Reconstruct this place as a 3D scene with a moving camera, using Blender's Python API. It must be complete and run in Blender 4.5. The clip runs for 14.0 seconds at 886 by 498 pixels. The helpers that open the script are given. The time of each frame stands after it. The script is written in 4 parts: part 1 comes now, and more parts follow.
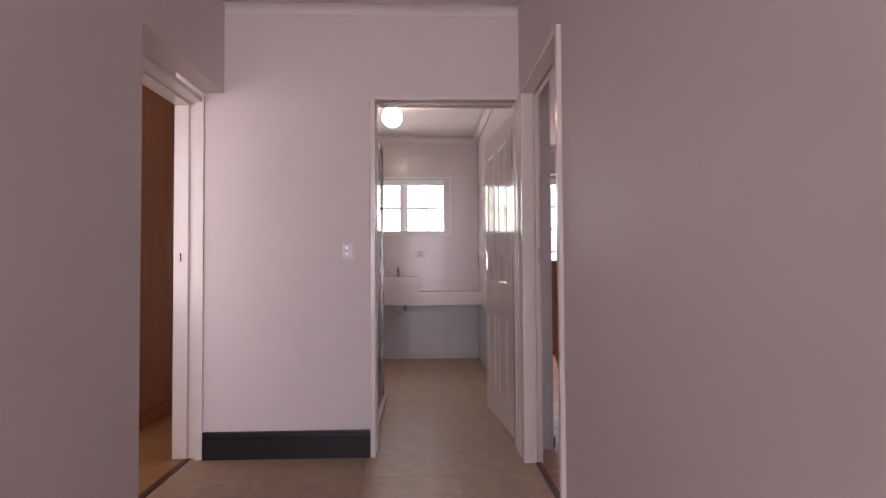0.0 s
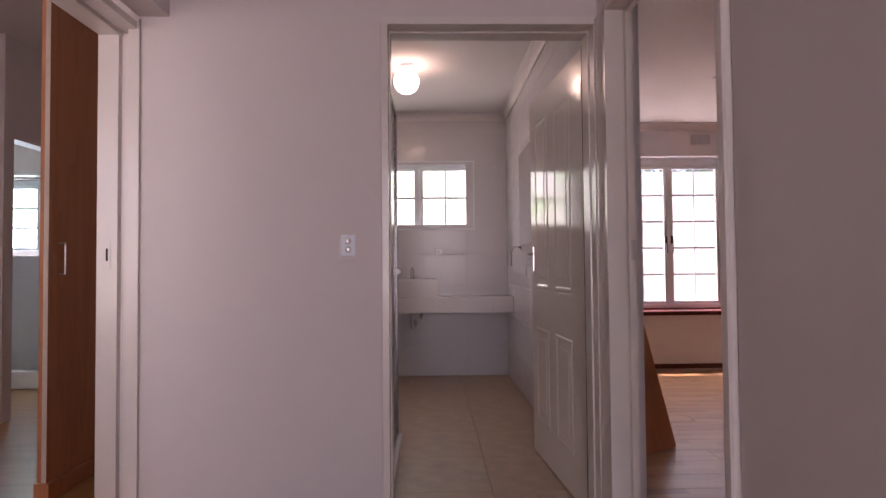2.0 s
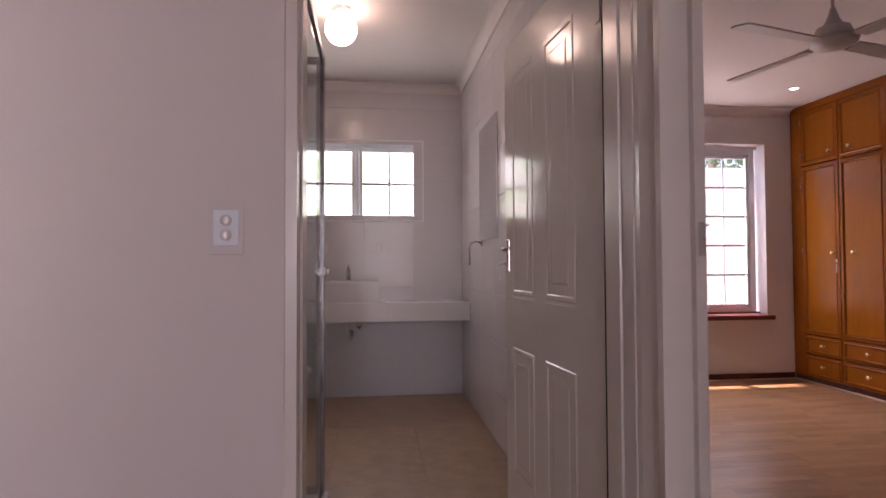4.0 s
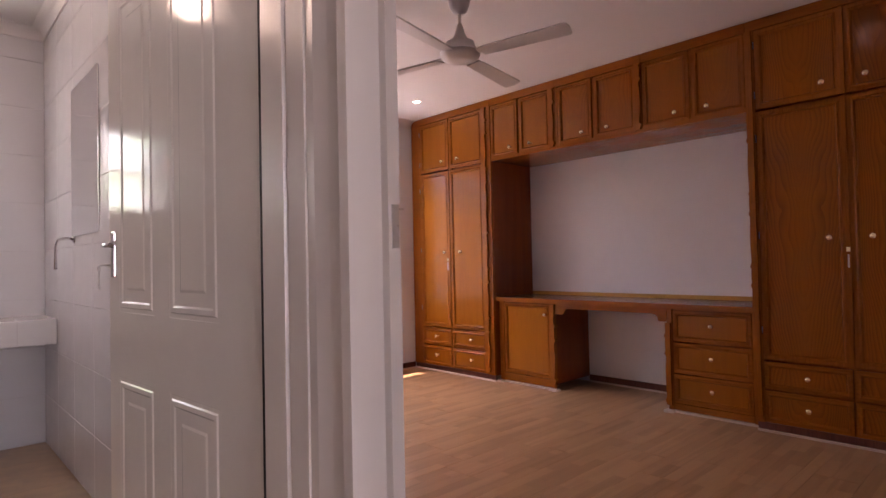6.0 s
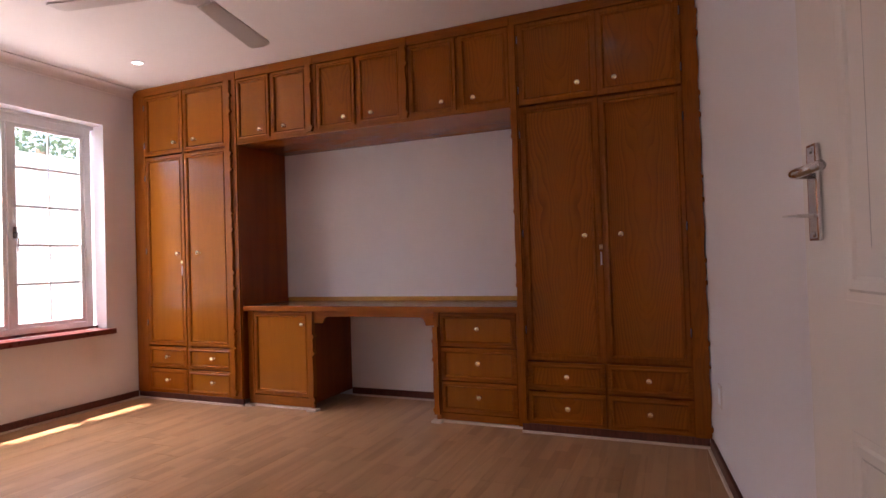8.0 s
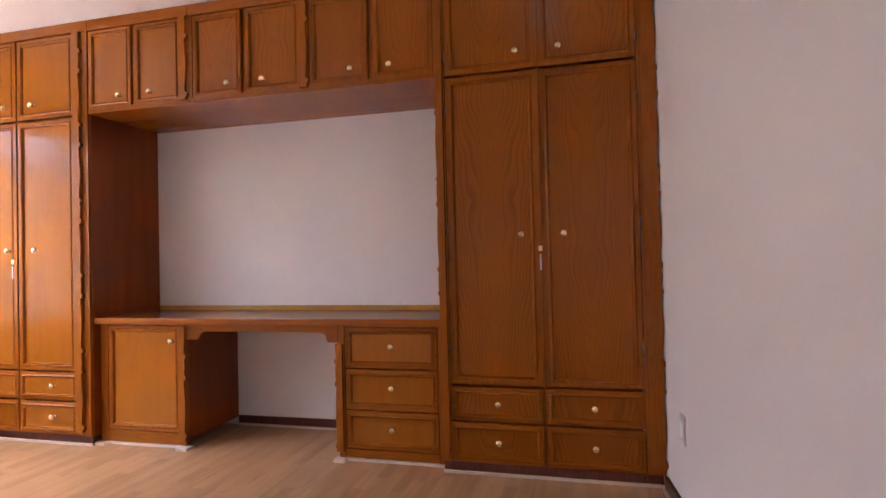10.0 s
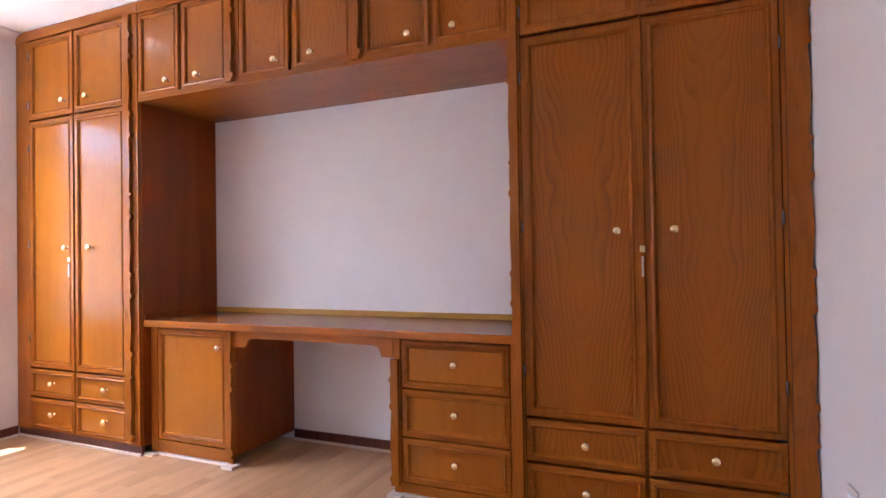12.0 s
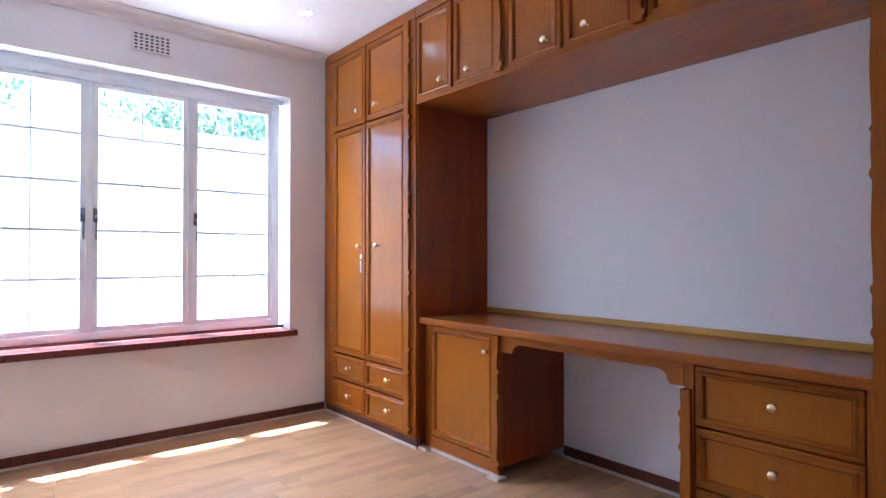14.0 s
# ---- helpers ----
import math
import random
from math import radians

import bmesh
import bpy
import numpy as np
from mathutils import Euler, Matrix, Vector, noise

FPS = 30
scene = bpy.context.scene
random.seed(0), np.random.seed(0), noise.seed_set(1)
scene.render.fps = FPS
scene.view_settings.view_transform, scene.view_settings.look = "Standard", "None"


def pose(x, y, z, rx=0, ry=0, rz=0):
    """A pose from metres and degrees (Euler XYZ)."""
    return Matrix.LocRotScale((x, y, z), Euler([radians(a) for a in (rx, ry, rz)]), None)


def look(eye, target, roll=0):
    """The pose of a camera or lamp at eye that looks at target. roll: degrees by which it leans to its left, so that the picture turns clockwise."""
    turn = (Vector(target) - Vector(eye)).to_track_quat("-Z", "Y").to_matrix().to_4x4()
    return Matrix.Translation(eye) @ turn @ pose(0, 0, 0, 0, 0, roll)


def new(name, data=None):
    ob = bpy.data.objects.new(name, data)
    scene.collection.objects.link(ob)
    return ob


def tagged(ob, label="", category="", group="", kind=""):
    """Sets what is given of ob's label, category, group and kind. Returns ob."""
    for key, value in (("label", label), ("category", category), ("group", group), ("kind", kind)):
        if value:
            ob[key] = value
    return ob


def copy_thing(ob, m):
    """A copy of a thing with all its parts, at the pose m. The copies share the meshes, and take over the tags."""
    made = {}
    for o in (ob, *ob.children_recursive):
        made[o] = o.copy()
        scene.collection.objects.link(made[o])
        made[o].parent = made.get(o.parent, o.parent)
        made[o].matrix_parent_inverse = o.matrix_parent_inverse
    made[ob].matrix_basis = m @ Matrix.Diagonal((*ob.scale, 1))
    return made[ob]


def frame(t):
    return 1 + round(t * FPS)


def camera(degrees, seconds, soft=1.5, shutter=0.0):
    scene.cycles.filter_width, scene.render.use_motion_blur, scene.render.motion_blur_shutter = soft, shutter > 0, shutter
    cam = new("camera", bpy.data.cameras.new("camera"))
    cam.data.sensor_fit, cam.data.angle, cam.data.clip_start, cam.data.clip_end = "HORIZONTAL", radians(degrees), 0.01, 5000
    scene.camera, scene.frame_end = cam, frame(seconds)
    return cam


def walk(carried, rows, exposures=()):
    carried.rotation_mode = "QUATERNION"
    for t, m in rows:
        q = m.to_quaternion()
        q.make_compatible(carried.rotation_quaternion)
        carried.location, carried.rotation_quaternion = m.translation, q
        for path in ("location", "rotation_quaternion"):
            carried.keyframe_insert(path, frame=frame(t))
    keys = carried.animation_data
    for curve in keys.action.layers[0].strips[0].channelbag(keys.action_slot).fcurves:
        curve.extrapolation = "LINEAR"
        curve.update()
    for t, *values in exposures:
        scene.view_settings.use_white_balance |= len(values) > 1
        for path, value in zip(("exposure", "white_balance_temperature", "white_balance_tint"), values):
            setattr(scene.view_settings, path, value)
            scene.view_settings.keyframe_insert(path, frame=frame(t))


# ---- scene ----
cam = camera(75.7, 14.0)
PATH = [
    (0, (-0.072, 0.011, 1.087), (0.000, 2.009, 1.146), -0.35),
    (0.5, (-0.129, 0.285, 1.081), (-0.058, 2.283, 1.140), -0.35),
    (1, (-0.132, 0.543, 1.082), (-0.068, 2.541, 1.141), -0.35),
    (1.5, (-0.140, 0.786, 1.087), (-0.084, 2.785, 1.144), -0.4),
    (2, (-0.181, 1.052, 1.092), (-0.136, 3.051, 1.149), -0.5),
    (2.2, (-0.191, 1.145, 1.100), (-0.151, 3.144, 1.157), -0.4),
    (4.3, (-0.159, 2.052, 1.081), (0.21, 4.017, 1.134), -0.2),
    (4.5, (-0.121, 2.117, 1.078), (0.373, 4.054, 1.133), -0.4),
    (5, (-0.081, 2.212, 1.085), (0.706, 4.05, 1.139), -0.7),
    (5.5, (-0.084, 2.284, 1.086), (1.012, 3.956, 1.137), -1.0),
    (6, (-0.052, 2.368, 1.078), (1.319, 3.823, 1.124), -1.2),
    (6.5, (0.024, 2.425, 1.068), (1.574, 3.688, 1.112), -1.5),
    (7, (0.173, 2.509, 1.069), (1.843, 3.609, 1.11), -1.7),
    (7.5, (0.286, 2.586, 1.067), (2.049, 3.53, 1.105), -1.8),
    (8, (0.413, 2.695, 1.059), (2.255, 3.472, 1.096), -1.8),
    (8.5, (0.518, 2.771, 1.044), (2.412, 3.412, 1.087), -1.6),
    (8.7, (0.565, 2.801, 1.045), (2.472, 3.404, 1.084), -1.7),
    (11, (1.359, 2.928, 1.08), (3.298, 3.414, 1.114), -1.2),
    (11.5, (1.467, 2.948, 1.083), (3.381, 3.525, 1.114), -1.2),
    (12, (1.537, 2.967, 1.086), (3.372, 3.762, 1.112), -0.9),
    (12.5, (1.62, 3.006, 1.077), (3.354, 4.001, 1.108), -0.6),
    (13, (1.705, 3.087, 1.088), (3.343, 4.234, 1.12), -0.3),
    (13.5, (1.78, 3.144, 1.1), (3.278, 4.469, 1.129), -0.1),
    (14, (1.823, 3.164, 1.105), (3.094, 4.708, 1.13), -0.0),
]
# seconds, stops, kelvin, tint
LOOK = [(0.0, 2.3, 6900, 35), (1.5, 2.1, 7000, 38), (2.0, 1.9, 7000, 38), (4.5, 1.95, 7000, 36), (5.0, 2.15, 7000, 35), (5.5, 2.35, 7000, 34), (6.5, 2.9, 7000, 33), (7.0, 3.0, 6950, 32), (7.5, 2.9, 6950, 30), (8.0, 2.75, 6950, 28), (8.5, 2.75, 6950, 26), (11.0, 4.0, 6250, 18), (12.5, 4.0, 5600, 14), (14.0, 3.45, 5000, 8)]
walk(cam, [(t, look(eye, target, roll)) for t, eye, target, roll in PATH], LOOK)

# ---- world, sun, large lights ----
world = bpy.data.worlds.new("sky")
scene.world = world
world.use_nodes = True
wnt = world.node_tree
sky = wnt.nodes.new("ShaderNodeTexSky")
sky.sky_type, sky.sun_disc = "NISHITA", False
sky.sun_elevation, sky.sun_rotation = radians(72.8), radians(-29)
wnt.nodes["Background"].inputs["Strength"].default_value = 0.15
wnt.links.new(sky.outputs[0], wnt.nodes["Background"].inputs[0])


def lamp(name, kind, energy, m, colour=(1, 1, 1), **more):
    data = bpy.data.lights.new(name, kind)
    data.energy, data.color = energy, colour
    if kind == "SUN":
        data.angle = more["angle"]
    if kind == "AREA":
        data.shape, data.size, data.size_y = "RECTANGLE", more["size"][0], more["size"][1]
    if kind in ("POINT", "SPOT"):
        data.shadow_soft_size = more["radius"]
    ob = new(name, data)
    ob.matrix_world = m
    return ob


lamp("sun", "SUN", 5.0, look((0, 0, 10), (1.5, -2.7, 0)), (1, 0.95, 0.88), angle=radians(0.5))
# area lamps standing in for daylight; two shine through unseen, added openings
# hung outside above the window head, out of view, standing in for sky light
lamp("daylight_bedroom", "AREA", 15, look((2.33, 7.24, 2.42), (2.33, 4.7, 1.35)), (0.92, 0.96, 1.0), size=(2.3, 0.5))
lamp("daylight_bathroom", "AREA", 2.7, look((-0.3, 6.93, 1.80), (-0.3, 0, 1.55)), (0.97, 0.96, 1.0), size=(1.16, 0.70))
# added lamp in an unseen opening; lights the hall from behind
lamp("daylight_living", "AREA", 16.5, look((-0.3, -3.9, 1.4), (-0.3, 4, 1.0)), (0.84, 0.9, 1.0), size=(2.4, 1.9))
# added fill lamp, out of sight, to brighten the second bedroom
lamp("daylight_second_bedroom", "AREA", 2.8, look((-2.2, 1.35, 1.5), (-2.0, 6, 1.1)), (1.0, 0.97, 0.94), size=(1.3, 1.4))
lamp("daylight_ensuite", "AREA", 7.0, look((-4.6, 7.05, 1.6), (-4.6, 0, 1.3)), (0.62, 0.86, 1.0), size=(0.9, 0.7))


# ---- materials ----
def mat(name, colour, rough=0.5, metal=0.0, spread=0.06, scale=6.0, bump=0.0, bump_scale=120.0, coat=0.0):
    m = bpy.data.materials.new(name)
    m.use_nodes = True
    n, l = m.node_tree.nodes, m.node_tree.links
    b = n["Principled BSDF"]
    b.inputs["Metallic"].default_value = metal
    b.inputs["Coat Weight"].default_value = coat
    tc = n.new("ShaderNodeTexCoord")
    big, fine = n.new("ShaderNodeTexNoise"), n.new("ShaderNodeTexNoise")
    big.inputs["Scale"].default_value, fine.inputs["Scale"].default_value = scale * 0.25, scale * 4
    big.inputs["Detail"].default_value = fine.inputs["Detail"].default_value = 4
    add = n.new("ShaderNodeMath")
    add.operation = "ADD"
    ramp = n.new("ShaderNodeMapRange")
    ramp.inputs["From Min"].default_value, ramp.inputs["From Max"].default_value = 0.6, 1.4
    ramp.inputs["To Min"].default_value, ramp.inputs["To Max"].default_value = 1 - spread, 1 + spread
    mul = n.new("ShaderNodeVectorMath")
    mul.operation = "SCALE"
    mul.inputs[0].default_value = colour
    for t in (big, fine):
        l.new(tc.outputs["Object"], t.inputs["Vector"])
    l.new(big.outputs[0], add.inputs[0])
    l.new(fine.outputs[0], add.inputs[1])
    l.new(add.outputs[0], ramp.inputs["Value"])
    l.new(ramp.outputs[0], mul.inputs["Scale"])
    l.new(mul.outputs[0], b.inputs["Base Color"])
    rr = n.new("ShaderNodeMapRange")
    rr.inputs["From Min"].default_value, rr.inputs["From Max"].default_value = 0.3, 0.7
    rr.inputs["To Min"].default_value, rr.inputs["To Max"].default_value = max(rough * 0.85, 0.02), min(rough * 1.15, 1)
    l.new(fine.outputs[0], rr.inputs["Value"])
    l.new(rr.outputs[0], b.inputs["Roughness"])
    if bump:
        g, bp = n.new("ShaderNodeTexNoise"), n.new("ShaderNodeBump")
        g.inputs["Scale"].default_value, g.inputs["Detail"].default_value = bump_scale, 3
        bp.inputs["Strength"].default_value, bp.inputs["Distance"].default_value = bump, 0.004
        l.new(tc.outputs["Object"], g.inputs["Vector"])
        l.new(g.outputs[0], bp.inputs["Height"])
        l.new(bp.outputs[0], b.inputs["Normal"])
    return m


def wood(name, dark, light, rough=0.3, arch=0.0, along="Z", freq=9.0, coat=0.09, vary=0.25, streak=0.5, fine=0.3, strips=0.0):
    """Varnished wood: fine fibres along one axis, and with arch > 0 the arches of flat-sawn veneer."""
    m = bpy.data.materials.new(name)
    m.use_nodes = True
    n, l = m.node_tree.nodes, m.node_tree.links
    b = n["Principled BSDF"]
    b.inputs["Roughness"].default_value, b.inputs["Coat Weight"].default_value = rough, coat
    b.inputs["Coat Roughness"].default_value = 0.16
    b.inputs["Specular IOR Level"].default_value = 0.3

    def math_node(op, a, c=None):
        k = n.new("ShaderNodeMath")
        k.operation = op
        for i, v in enumerate((a, c)):
            if v is None:
                continue
            if isinstance(v, (int, float)):
                k.inputs[i].default_value = v
            else:
                l.new(v, k.inputs[i])
        return k.outputs[0]

    tc, info, sep = n.new("ShaderNodeTexCoord"), n.new("ShaderNodeObjectInfo"), n.new("ShaderNodeSeparateXYZ")
    l.new(tc.outputs["Object"], sep.inputs[0])
    shift = n.new("ShaderNodeVectorMath")
    shift.operation = "ADD"
    rnd = n.new("ShaderNodeCombineXYZ")
    for i in range(3):
        l.new(math_node("MULTIPLY", info.outputs["Random"], 17.0 + 5 * i), rnd.inputs[i])
    l.new(tc.outputs["Object"], shift.inputs[0])
    l.new(rnd.outputs[0], shift.inputs[1])
    stretch = n.new("ShaderNodeMapping")
    s = {"X": (0.05, 1, 1), "Y": (1, 0.05, 1), "Z": (1, 1, 0.05)}[along]
    stretch.inputs["Scale"].default_value = s
    l.new(shift.outputs[0], stretch.inputs["Vector"])
    fibre, tone, warp = (n.new("ShaderNodeTexNoise") for _ in range(3))
    fibre.inputs["Scale"].default_value, fibre.inputs["Detail"].default_value = 190, 5
    tone.inputs["Scale"].default_value, tone.inputs["Detail"].default_value = 14, 3
    warp.inputs["Scale"].default_value, warp.inputs["Detail"].default_value = 3.2, 2
    l.new(stretch.outputs[0], fibre.inputs["Vector"])
    l.new(stretch.outputs[0], tone.inputs["Vector"])
    soft = n.new("ShaderNodeMapping")
    soft.inputs["Scale"].default_value = {"X": (0.3, 1, 1), "Y": (1, 0.3, 1), "Z": (1, 1, 0.35)}[along]
    if arch:
        # both halves of a flat-sawn sheet mirror each other
        fold = n.new("ShaderNodeCombineXYZ")
        l.new(math_node("ABSOLUTE", sep.outputs["X"]), fold.inputs["X"])
        l.new(math_node("ADD", sep.outputs["Z"], math_node("MULTIPLY", info.outputs["Random"], 9.0)), fold.inputs["Z"])
        l.new(fold.outputs[0], soft.inputs["Vector"])
    else:
        l.new(shift.outputs[0], soft.inputs["Vector"])
    l.new(soft.outputs[0], warp.inputs["Vector"])
    if arch:
        across = math_node("ABSOLUTE", sep.outputs["X"])
        body = math_node("MULTIPLY", math_node("POWER", across, 1.6), arch)
        f = math_node("SUBTRACT", body, math_node("MULTIPLY", sep.outputs["Z"], 0.30))
        f = math_node("ADD", f, math_node("MULTIPLY", warp.outputs[0], 1.2))
    else:
        f = math_node("ADD", math_node("MULTIPLY", tone.outputs[0], 0.9), math_node("MULTIPLY", warp.outputs[0], 0.7))
    band = math_node("FRACT", math_node("MULTIPLY", f, freq))
    # a growth ring: slow rise, quick fall
    ring = math_node("POWER", band, 2.2)
    if arch:
        # the heart of the sheet stays pale
        ring = math_node("MULTIPLY", ring, math_node("MINIMUM", math_node("ADD", math_node("MULTIPLY", across, 9.0), 0.2), 1.0))
    mixv = math_node("ADD", math_node("MULTIPLY", ring, 0.9 * streak), math_node("MULTIPLY", fibre.outputs[0], fine))
    mixv = math_node("ADD", mixv, math_node("MULTIPLY", tone.outputs[0], 0.25))
    mixv = math_node("ADD", mixv, math_node("MULTIPLY", info.outputs["Random"], vary))
    if strips:
        # each board carries three strips of short blocks, every block with its own tone
        lane = math_node("FLOOR", math_node("DIVIDE", sep.outputs["Y"], 0.0635))
        seed = math_node("ADD", math_node("MULTIPLY", lane, 3.7), math_node("MULTIPLY", info.outputs["Random"], 91.0))
        block = math_node("FLOOR", math_node("ADD", math_node("DIVIDE", sep.outputs["X"], 0.40), math_node("MULTIPLY", seed, 0.37)))
        key, noise = n.new("ShaderNodeCombineXYZ"), n.new("ShaderNodeTexWhiteNoise")
        l.new(seed, key.inputs[0])
        l.new(block, key.inputs[1])
        l.new(key.outputs[0], noise.inputs["Vector"])
        mixv = math_node("ADD", mixv, math_node("MULTIPLY", math_node("SUBTRACT", noise.outputs["Value"], 0.5), strips))
    ramp = n.new("ShaderNodeValToRGB")
    ramp.color_ramp.elements[0].color, ramp.color_ramp.elements[1].color = (*light, 1), (*dark, 1)
    ramp.color_ramp.elements[0].position, ramp.color_ramp.elements[1].position = 0.18, 1.0
    l.new(mixv, ramp.inputs[0])
    l.new(ramp.outputs[0], b.inputs["Base Color"])
    bp = n.new("ShaderNodeBump")
    bp.inputs["Strength"].default_value, bp.inputs["Distance"].default_value = 0.12, 0.002
    l.new(fibre.outputs[0], bp.inputs["Height"])
    l.new(bp.outputs[0], b.inputs["Normal"])
    return m


def glass(name, tint=(1, 1, 1), rough=0.0, frost=0.0):
    """Clear glass, or with frost the mottled greenish glass of a bathroom window."""
    m = bpy.data.materials.new(name)
    m.use_nodes = True
    b = m.node_tree.nodes["Principled BSDF"]
    b.inputs["Base Color"].default_value = (*tint, 1)
    b.inputs["Transmission Weight"].default_value, b.inputs["Roughness"].default_value, b.inputs["IOR"].default_value = 1.0, rough, 1.02 if not frost else 1.2
    b.inputs["Specular IOR Level"].default_value = 0.5
    if frost:
        n, l = m.node_tree.nodes, m.node_tree.links
        tc, blot, ramp = n.new("ShaderNodeTexCoord"), n.new("ShaderNodeTexNoise"), n.new("ShaderNodeValToRGB")
        blot.inputs["Scale"].default_value, blot.inputs["Detail"].default_value = 4.5, 3
        ramp.color_ramp.elements[0].color, ramp.color_ramp.elements[1].color = (0.50, 0.74, 0.42, 1), (*tint, 1)
        ramp.color_ramp.elements[0].position, ramp.color_ramp.elements[1].position = 0.38, 0.58
        l.new(tc.outputs["Object"], blot.inputs["Vector"])
        l.new(blot.outputs[0], ramp.inputs[0])
        l.new(ramp.outputs[0], b.inputs["Base Color"])
    return m


def glow(name, colour, strength):
    m = bpy.data.materials.new(name)
    m.use_nodes = True
    b = m.node_tree.nodes["Principled BSDF"]
    b.inputs["Emission Color"].default_value, b.inputs["Emission Strength"].default_value = (*colour, 1), strength
    return m


PLASTER = mat("painted_plaster", (0.74, 0.675, 0.655), 0.55, spread=0.025, scale=2.0, bump=0.12, bump_scale=60)
BED_PLASTER = mat("bedroom_plaster", (0.745, 0.72, 0.73), 0.55, spread=0.025, scale=2.0, bump=0.12, bump_scale=60)
CEILING = mat("ceiling_paint", (0.78, 0.74, 0.73), 0.8, spread=0.02, scale=1.5)
GLOSS_WHITE = mat("gloss_door_paint", (0.84, 0.79, 0.73), 0.11, spread=0.02, scale=3, bump=0.05, bump_scale=25)
FRAME_PAINT = mat("frame_enamel", (0.82, 0.765, 0.715), 0.22, spread=0.025, scale=3, bump=0.05, bump_scale=30)
WINDOW_WHITE = mat("window_enamel", (0.84, 0.88, 0.93), 0.35, spread=0.02)
BLACK_WOOD = mat("black_skirting_paint", (0.006, 0.0055, 0.0065), 0.4, spread=0.2, scale=10, bump=0.1)
DARK_SKIRT = wood("dark_skirting_wood", (0.06, 0.015, 0.010), (0.15, 0.042, 0.026), 0.4)
RED_SILL = mat("red_sill_paint", (0.12, 0.022, 0.018), 0.3, spread=0.12, scale=8)
WOOD_UP = wood("varnished_wood_upright", (0.130, 0.029, 0.003), (0.350, 0.103, 0.008), 0.26, streak=0.22, vary=0.15)
WOOD_FLAT = wood("varnished_wood_rail", (0.130, 0.029, 0.003), (0.350, 0.103, 0.008), 0.26, along="X", streak=0.22, vary=0.15)
WOOD_VENEER = wood("flat_sawn_veneer", (0.150, 0.034, 0.003), (0.350, 0.103, 0.008), 0.24, arch=8.0, freq=15.0, vary=0.06, streak=0.42, fine=0.26)
WOOD_PLAIN = wood("plain_veneer", (0.16, 0.038, 0.004), (0.37, 0.116, 0.008), 0.20, freq=3.0, coat=0.16, vary=0.12, streak=0.12, fine=0.16)
WOOD_SIDE = wood("side_veneer", (0.11, 0.023, 0.004), (0.28, 0.066, 0.009), 0.24, freq=2.0, vary=0.1, streak=0.2)
LIP = mat("yellow_lipping", (0.42, 0.24, 0.035), 0.35, spread=0.15, scale=20)
LAMINATE = wood("laminate_plank", (0.24, 0.118, 0.051), (0.48, 0.270, 0.138), 0.33, along="X", freq=3.0, coat=0.15, vary=0.12, streak=0.25, strips=0.42)
LAMINATE_2 = wood("orange_laminate", (0.30, 0.14, 0.05), (0.50, 0.27, 0.11), 0.35, along="X", freq=3.0, coat=0.1, vary=0.3, streak=0.3)
BROWN_BOARD = wood("brown_melamine", (0.40, 0.150, 0.068), (0.62, 0.270, 0.130), 0.40, freq=2.5, coat=0.05, vary=0.1, streak=0.3, fine=0.2)
STONE_TILE = mat("stone_look_tile", (0.47, 0.33, 0.22), 0.42, spread=0.30, scale=2.4, bump=0.05, bump_scale=40)
WALL_TILE = mat("white_wall_tile", (0.70, 0.68, 0.69), 0.20, spread=0.02, scale=2)
GROUT = mat("pale_grout", (0.66, 0.63, 0.63), 0.6, spread=0.1, scale=30)
CHROME = mat("chrome", (0.62, 0.60, 0.60), 0.16, 1.0, spread=0.05, scale=20)
ALU = mat("brushed_aluminium", (0.60, 0.58, 0.57), 0.32, 1.0, spread=0.06, scale=30)
POST_METAL = mat("grey_shower_metal", (0.36, 0.35, 0.35), 0.2, 1.0, spread=0.06, scale=30)
BRASS = mat("polished_knob_metal", (1.0, 0.78, 0.42), 0.18, 1.0, spread=0.06, scale=60)
BLADE = mat("fan_enamel", (0.62, 0.58, 0.56), 0.4, spread=0.03)
CERAMIC = mat("white_ceramic", (0.80, 0.79, 0.79), 0.1, spread=0.01)
PLASTIC = mat("white_plastic", (0.72, 0.67, 0.65), 0.35, spread=0.02)
DARK = mat("dark_gap", (0.015, 0.012, 0.010), 0.8)
PALE_TRIM = mat("pale_floor_bead", (0.62, 0.52, 0.44), 0.5, spread=0.1, scale=20)
OUT_WALL = mat("cream_garden_wall", (0.66, 0.61, 0.54), 0.85, spread=0.12, scale=4, bump=0.3, bump_scale=30)
LEAF = mat("leaf_green", (0.09, 0.15, 0.08), 0.5, spread=0.4, scale=30)
BARK = mat("bark", (0.11, 0.08, 0.055), 0.9, spread=0.3, scale=20, bump=0.5)
SOIL = mat("paved_yard", (0.45, 0.42, 0.38), 0.9, spread=0.2, scale=6, bump=0.3)
GLASS = glass("clear_glass", (0.97, 0.99, 0.98))
FROST = glass("obscure_glass", (0.95, 0.98, 0.95), 0.35, 1)
SHOWER_GLASS = glass("shower_glass", (0.86, 0.90, 0.91))
MIRROR = mat("mirror_silver", (0.86, 0.87, 0.87), 0.02, 1.0, spread=0.0)
BULB = glow("lit_opal_globe", (1.0, 0.80, 0.62), 3.2)
SPOT_GLOW = glow("lit_downlight", (1.0, 0.93, 0.86), 4.0)


